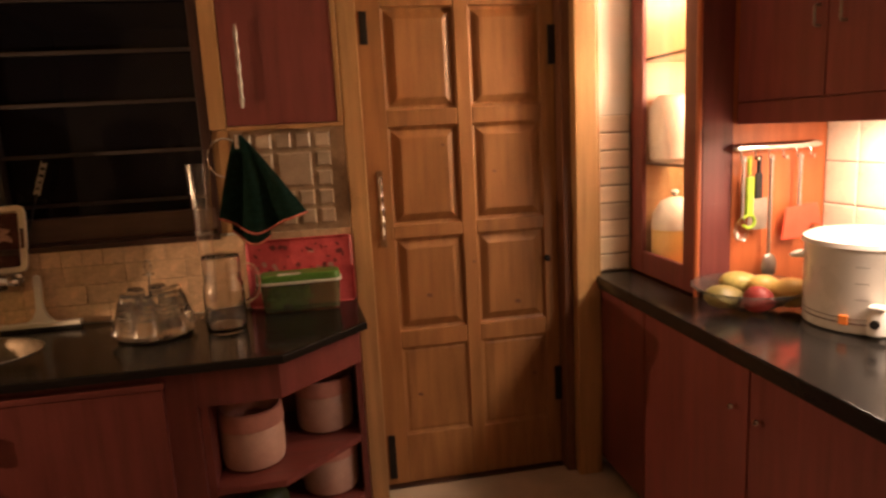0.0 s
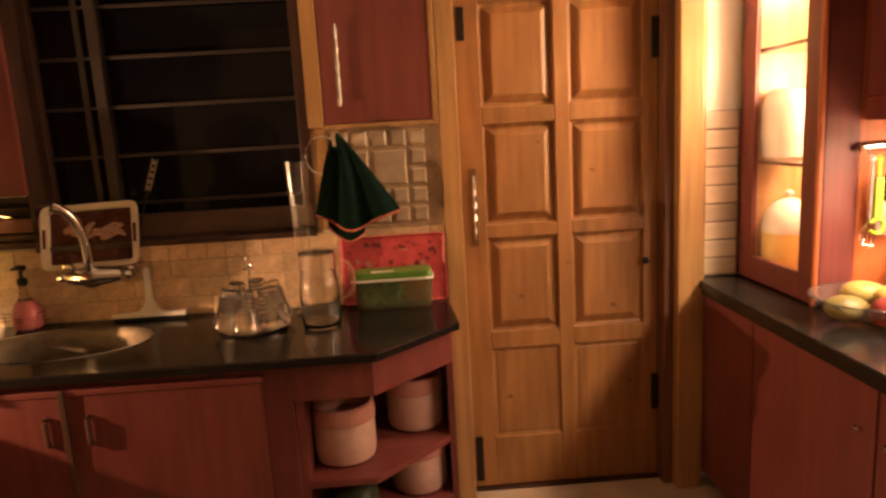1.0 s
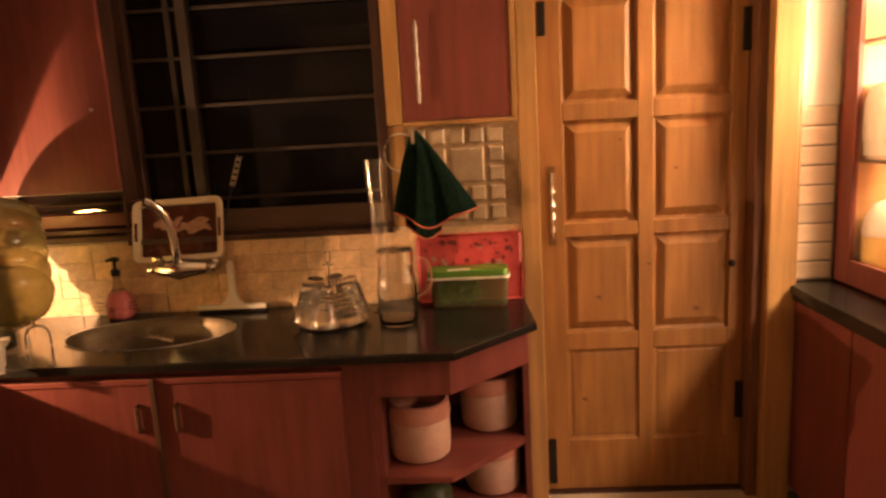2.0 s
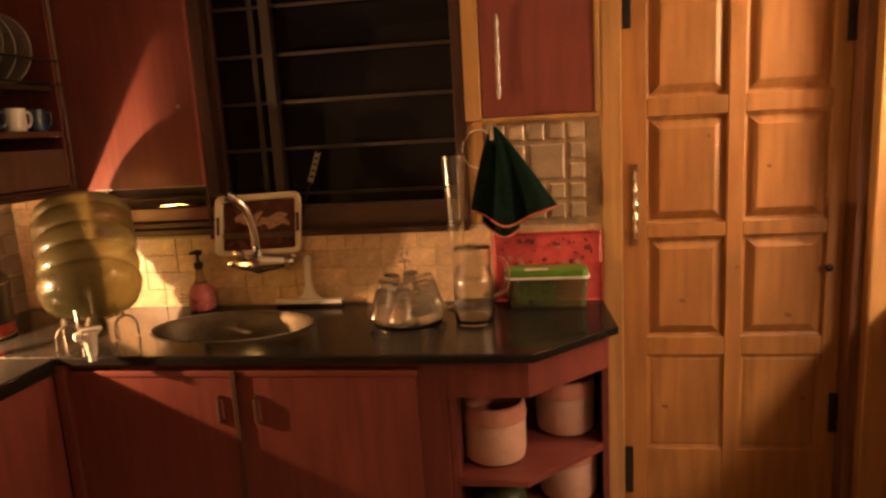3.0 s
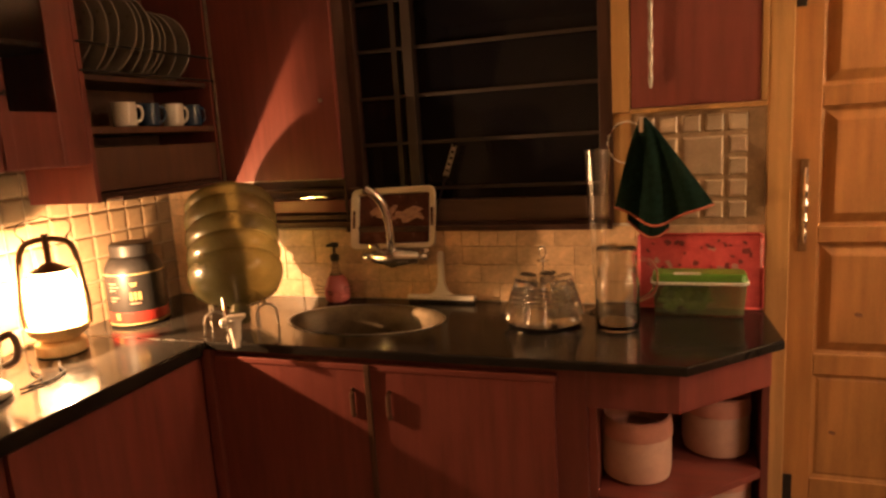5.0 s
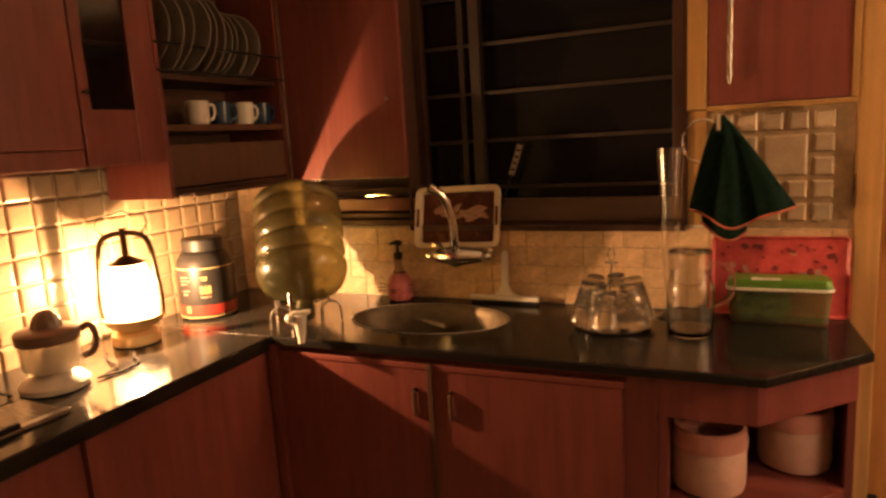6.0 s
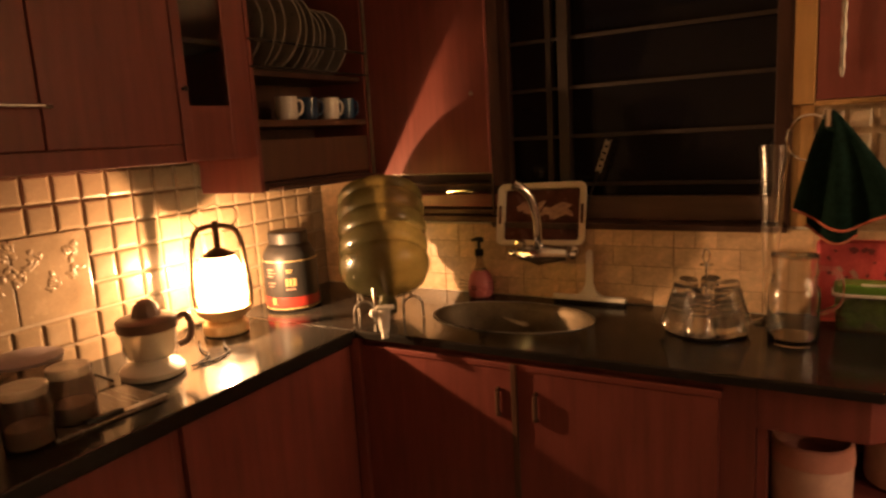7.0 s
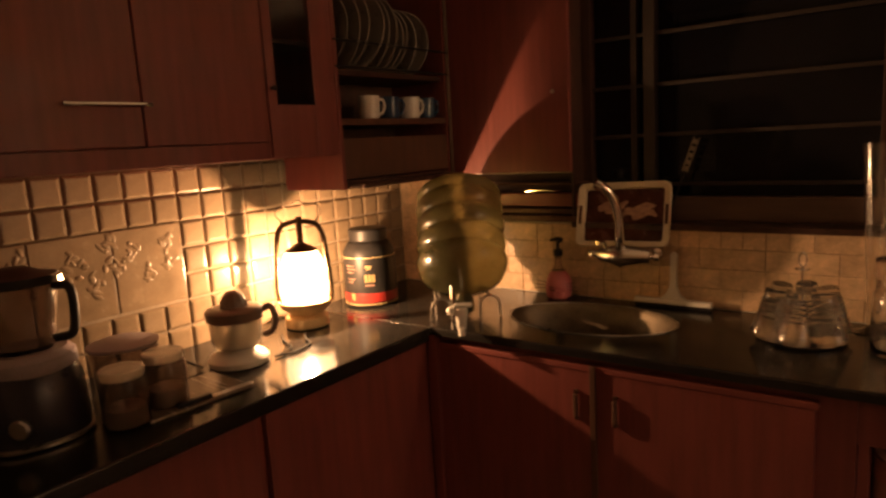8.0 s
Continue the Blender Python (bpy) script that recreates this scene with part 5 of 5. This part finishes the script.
def utensil(name, x, label, length, shaft, r=0.005):
    u = thing(name, (x, 2.012, 1.322), label, "utensil", "hanging utensils")
    part("shaft", tube([(0, 0, 0.004), (0, 0, -length)], r, 10), M[shaft], u, smooth=True)
    part("hang_loop", tube([(0.008 * math.cos(a), 0, 0.002 + 0.010 * math.sin(a)) for a in [2 * math.pi * i / 14 for i in range(14)]], 0.0022, 6, True), M[shaft], u)
    return u


u = utensil("whisk", 1.700, "small steel whisk hanging from the rail", 0.19, "steel")
for k in range(6):
    a = math.pi * k / 6
    part("wire", tube(spline([(0, 0, -0.185), (0.022 * math.cos(a), 0.022 * math.sin(a), -0.225), (0.018 * math.cos(a), 0.018 * math.sin(a), -0.262), (0, 0, -0.272)], 4), 0.0013, 5), M["chrome"], u)
u = utensil("peeler", 1.722, "lime green plastic peeler hanging from the rail", 0.05, "lime", 0.006)
part("grip", box(-0.010, 0.016, -0.008, 0.008, -0.185, -0.055, 0.006), M["lime"], u)
part("head", tube([(0.022 * math.cos(a), -0.004, -0.205 + 0.022 * math.sin(a)) for a in [radians(-150 + 12 * i) for i in range(26)]], 0.005, 8), M["lime"], u)
u = utensil("spatula", 1.757, "black and steel spatula hanging from the rail", 0.05, "black_plastic", 0.007)
part("grip", box(-0.013, 0.013, -0.006, 0.006, -0.13, -0.045, 0.005), M["black_plastic"], u)
part("blade", box(-0.036, 0.036, -0.0015, 0.0015, -0.235, -0.128, 0.001), M["steel_dull"], u)
u = utensil("ladle", 1.803, "long steel serving spoon hanging from the rail", 0.33, "steel", 0.006)
bm = bmesh.new()
bmesh.ops.create_uvsphere(bm, u_segments=20, v_segments=12, radius=1)
bmesh.ops.transform(bm, matrix=pose(0, -0.004, -0.365) @ Matrix.Diagonal((0.028, 0.010, 0.046, 1)), verts=bm.verts[:])
part("bowl", bm, M["steel_dull"], u, smooth=True)
u = utensil("turner", 1.912, "red orange plastic turner on a steel shaft", 0.165, "steel", 0.0065)
bm = prism([(-0.050, -0.014), (0.070, -0.002), (0.095, -0.090), (0.055, -0.070), (0.010, -0.120), (-0.062, -0.125)], -0.003, 0.003, 0.0015)
part("blade", bm, M["red_plastic"], u, "red orange plastic blade").matrix_local = pose(0, 0, -0.155, 90, 0, 0) @ Matrix.Diagonal((1, 1, -1, 1))

ep = thing("enamel_pot", (1.845, 1.640, C_TOP), "tall white pot with lid and dispenser tap", "pot", turn=-60)
part("body", lathe([(0.145, 0), (0.158, 0.006), (0.160, 0.02), (0.160, 0.232), (0.163, 0.236), (0.160, 0.238), (0.154, 0.234), (0.154, 0.01), (0, 0.008)], 56), M["enamel"], ep, smooth=True)
part("lid", lathe([(0.166, 0.236), (0.169, 0.240), (0.166, 0.254), (0.150, 0.262), (0.06, 0.270), (0, 0.272)], 56), M["enamel"], ep, smooth=True)
part("band", lathe([(0.1602, 0.030), (0.1615, 0.031), (0.1615, 0.034), (0.1602, 0.035)], 56), M["juicer_dark"], ep)
part("band", lathe([(0.1602, 0.045), (0.1612, 0.046), (0.1612, 0.047), (0.1602, 0.048)], 56), M["juicer_dark"], ep)
for k in range(3):
    part("printed_mark", wrap(0.1606, -82, -70, 0.10 + 0.045 * k, 0.102 + 0.045 * k), M["steel_dull"], ep)
part("side_handle", tube(spline([(-0.158, -0.03, 0.185), (-0.192, -0.03, 0.182), (-0.195, 0.0, 0.182), (-0.192, 0.03, 0.182), (-0.158, 0.03, 0.185)], 5), 0.008, 10), M["enamel"], ep, smooth=True)
ind = part("indicator", box(-0.012, 0.012, -0.168, -0.158, 0.028, 0.055, 0.003), M["orange_plastic"], ep, "orange plastic clip")
tap = part("tap_body", lathe([(0.022, -0.03), (0.026, -0.025), (0.026, 0.03), (0.018, 0.045), (0, 0.046)], 24, at=(0.085, -0.165, 0.045)), M["white_plastic"], ep, "white dispenser tap", smooth=True)
part("tap_eye", tube([(0.085, -0.19, 0.05), (0.085, -0.196, 0.05)], 0.012, 16), M["black_plastic"], tap)
part("tap_lever", box(0.065, 0.105, -0.195, -0.15, 0.088, 0.098, 0.004), M["white_plastic"], tap)

fb = thing("fruit_bowl", (1.635, 1.880, C_TOP), "wide cut glass bowl filled with mangoes", "bowl")
part("glass_wall", lathe([(0.060, 0), (0.070, 0.004), (0.105, 0.022), (0.150, 0.055), (0.172, 0.072), (0.170, 0.076), (0.146, 0.060), (0.100, 0.028), (0.06, 0.010), (0, 0.008)], 48, shape=lambda a, r, z: r * (1 + 0.025 * math.cos(18 * a))), M["bowl_glass"], fb, smooth=True)


def fruit(name, at, size, turn, material, label):
    bm = bmesh.new()
    bmesh.ops.create_uvsphere(bm, u_segments=24, v_segments=16, radius=1)
    for v in bm.verts:
        v.co.z *= 1 - 0.12 * v.co.x
        v.co.y += 0.12 * v.co.x * v.co.x
    bmesh.ops.transform(bm, matrix=pose(*at, *turn) @ Matrix.Diagonal((*size, 1)), verts=bm.verts[:])
    return tagged(finish(name, bm, M[material], smooth=True), label, name, "fruit in the bowl")


fruit("mango", (1.548, 1.868, 0.908), (0.068, 0.046, 0.036), (8, 6, 4), "mango_green", "olive green ripe mango in the bowl")
fruit("mango", (1.655, 1.945, 0.926), (0.068, 0.046, 0.037), (0, 6, -10), "mango_turning", "yellow mango with a green end at the back")
fruit("mango", (1.702, 1.880, 0.920), (0.062, 0.046, 0.040), (0, 14, 10), "mango", "yellow ripe mango in the middle of the bowl")
fruit("mango", (1.748, 1.818, 0.916), (0.056, 0.060, 0.046), (0, -8, 30), "mango", "pale yellow ripe mango near the rim")
fruit("apple", (1.612, 1.790, 0.912), (0.047, 0.044, 0.041), (0, 0, 0), "apple", "dark red apple among the mangoes")

# ---- wall tiles ----
PITCH, GAP = 0.085, 0.006


def tile_mesh(w, h, depth=0.007, look_of="tile", e=1.0):
    """A glazed tile with a cushion edge, face towards -y."""
    bm = bmesh.new()
    lp = [[(s * (w / 2 - i), -d, t * (h / 2 - i)) for s, t in ((-1, -1), (1, -1), (1, 1), (-1, 1))] for i, d in ((0, 0), (0.001 * e, depth * 0.55), (0.006 * e, depth), (0.012 * e, depth * 1.1))]
    rr = [[bm.verts.new(p) for p in loop] for loop in lp]
    for a, b in zip(rr, rr[1:]):
        for i in range(4):
            bm.faces.new((a[i], a[(i + 1) % 4], b[(i + 1) % 4], b[i]))
    bm.faces.new(rr[-1])
    bmesh.ops.recalc_face_normals(bm, faces=bm.faces[:])
    me = bpy.data.meshes.new("tile")
    bm.to_mesh(me)
    bm.free()
    me.materials.append(M[look_of])
    return me


SMALL = tile_mesh(PITCH - GAP, PITCH - GAP)
random.seed(11)


def put_tile(me, wall, at, turn):
    ob = new("tile", me)
    ob.parent = wall
    ob.matrix_world = pose(*at, random.uniform(-0.5, 0.5), 0, turn + random.uniform(-0.5, 0.5))


def walls(name):
    return bpy.data.objects[name]


def tile_run(wall, side, a0, a1, z0, z1, skip=None, me=None, p=PITCH):
    n, m = int(round((a1 - a0) / p)), int(round((z1 - z0) / p))
    for i in range(n):
        for j in range(m):
            a, z = a0 + p * (i + 0.5), z0 + p * (j + 0.5)
            if skip and skip(a, z):
                continue
            if side == "n":
                put_tile(me or SMALL, wall, (a, YB - 0.0005, z), 0)
            elif side == "w":
                put_tile(me or SMALL, wall, (XL + 0.0005, a, z), 90)
            else:
                put_tile(me or SMALL, wall, (XR - 0.0005, a, z), -90)


W_A0 = 1.399 - 11 * PITCH
W_Z0 = 1.268 - 5 * PITCH
decor = lambda y, z: 0.72 < y < 1.399 and 1.268 - 2.6 * PITCH < z < 1.268
tile_run(walls("wall_west"), "w", W_A0, W_A0 + 24 * PITCH, W_Z0, W_Z0 + 7 * PITCH, decor, tile_mesh(PITCH - GAP, PITCH - GAP, 0.007, "tile_west_dim"))
back = structure("wall_cladding", box(XL + .003, 0.415, YB - 0.0018, YB - 0.0004, C_TOP, 1.136), M["stone_grout"], "pale grout behind the sink tiles")
SQ = 0.0685
STONES = {n: tile_mesh(n * SQ - 0.0012, SQ - 0.0012, 0.0045, "stone_tile", 0.15) for n in (1, 2, 3)}


def stone_run(wall, x0, x1, z0, courses):
    """Courses of small cut stones in squares and longer pieces."""
    for j in range(courses):
        x = x0
        while x < x1 - 0.03:
            n = min(random.choice((1, 1, 1, 2, 2, 3)), max(1, int(round((x1 - x) / SQ))))
            ob = new("tile", STONES[n])
            ob.parent = wall
            ob.matrix_world = pose(x + n * SQ / 2, YB - 0.001 + random.uniform(-0.0005, 0.0005), z0 + SQ * (j + 0.5))
            x += n * SQ


stone_run(back, XL + 0.005, 0.412, C_TOP + 0.001, 4)
back2 = structure("wall_cladding", box(0.0125, 0.415, YB - 0.0035, YB - 0.0008, 1.137, 1.503), M["stone_grout"], "pale grout round the tiles under the small cupboard")
T_X, T_Z, T_P = 0.093, 1.150, 0.0695
cell = tile_mesh(T_P - 0.014, T_P - 0.014, 0.007, "tile", 0.7)
wide = lambda x, z: T_X + T_P < x < T_X + 3 * T_P and T_Z + 2 * T_P < z < T_Z + 4 * T_P
tile_run(back2, "n", T_X - T_P, T_X + 4 * T_P, T_Z, T_Z + 5 * T_P, wide, cell, T_P)
put_tile(tile_mesh(2 * T_P - 0.016, 2 * T_P - 0.014, 0.006, "tile", 0.8), back2, (T_X + 2 * T_P, YB - 0.0005, T_Z + 3 * T_P), 0)
back3 = structure("wall_cladding", box(XL + .003, -1.582, YB - 0.0018, YB - 0.0004, 1.137, 1.330), M["stone_grout"], "pale grout in the tiled corner")
stone_run(back3, XL + 0.005, -1.585, 1.1345, 3)
side = structure("wall_cladding", box(1.4045, 1.5595, YE - 0.003, YE - 0.0008, C_TOP, 1.497), M["grout"], "pale grout beside the door frame")
LONG = tile_mesh(0.149, 0.0665, 0.006, "tile_east_lit", 0.5)
for k in range(9):
    put_tile(LONG, side, (1.482, YE - 0.001, C_TOP + 0.0015 + 0.0706 * (k + 0.5)), 0)
tile_run(walls("wall_east"), "e", 0.9, 0.9 + 8 * 0.145, C_TOP + 0.005, C_TOP + 0.005 + 4 * 0.145, None, tile_mesh(0.142, 0.142, 0.004, "tile_east_lit"), 0.145)

# decorated relief tiles in the west wall
dt = thing("relief_tile_panel", (0, 0, 0), "beige relief tile panel with flower ornament", "tile panel", kind="structure")
DH = 3 * PITCH - 0.008
for k in range(3):
    y1 = 1.399 - 0.004 - k * (0.226)
    part("relief_tile", box(XL + .0005, XL + 0.007, y1 - 0.221, y1, 1.268 - DH, 1.266, 0.003), M["tile_west_dim"], dt)
random.seed(21)
spots = ((1.345, 1.215, 0.030), (1.340, 1.150, 0.035), (1.275, 1.120, 0.040), (1.225, 1.205, 0.035), (1.175, 1.165, 0.045), (1.160, 1.235, 0.030), (1.105, 1.120, 0.040), (1.05, 1.190, 0.045), (0.98, 1.130, 0.045), (0.93, 1.215, 0.040), (0.85, 1.150, 0.05))
for k in range(110):
    cy, cz, sp_r = spots[k % len(spots)]
    t = random.uniform(0, 2 * math.pi)
    y, z = cy + sp_r * math.cos(t) * random.random(), min(1.255, cz + sp_r * math.sin(t) * random.random())
    bm = bmesh.new()
    bmesh.ops.create_icosphere(bm, subdivisions=2, radius=1)
    bmesh.ops.transform(bm, matrix=pose(XL + 0.0068, y, z, random.uniform(0, 180), 0, 0) @ Matrix.Diagonal((0.0022, random.uniform(0.008, 0.020), random.uniform(0.005, 0.010), 1)), verts=bm.verts[:])
    part("relief_leaf", bm, M["tile_west_dim"], dt, smooth=True)
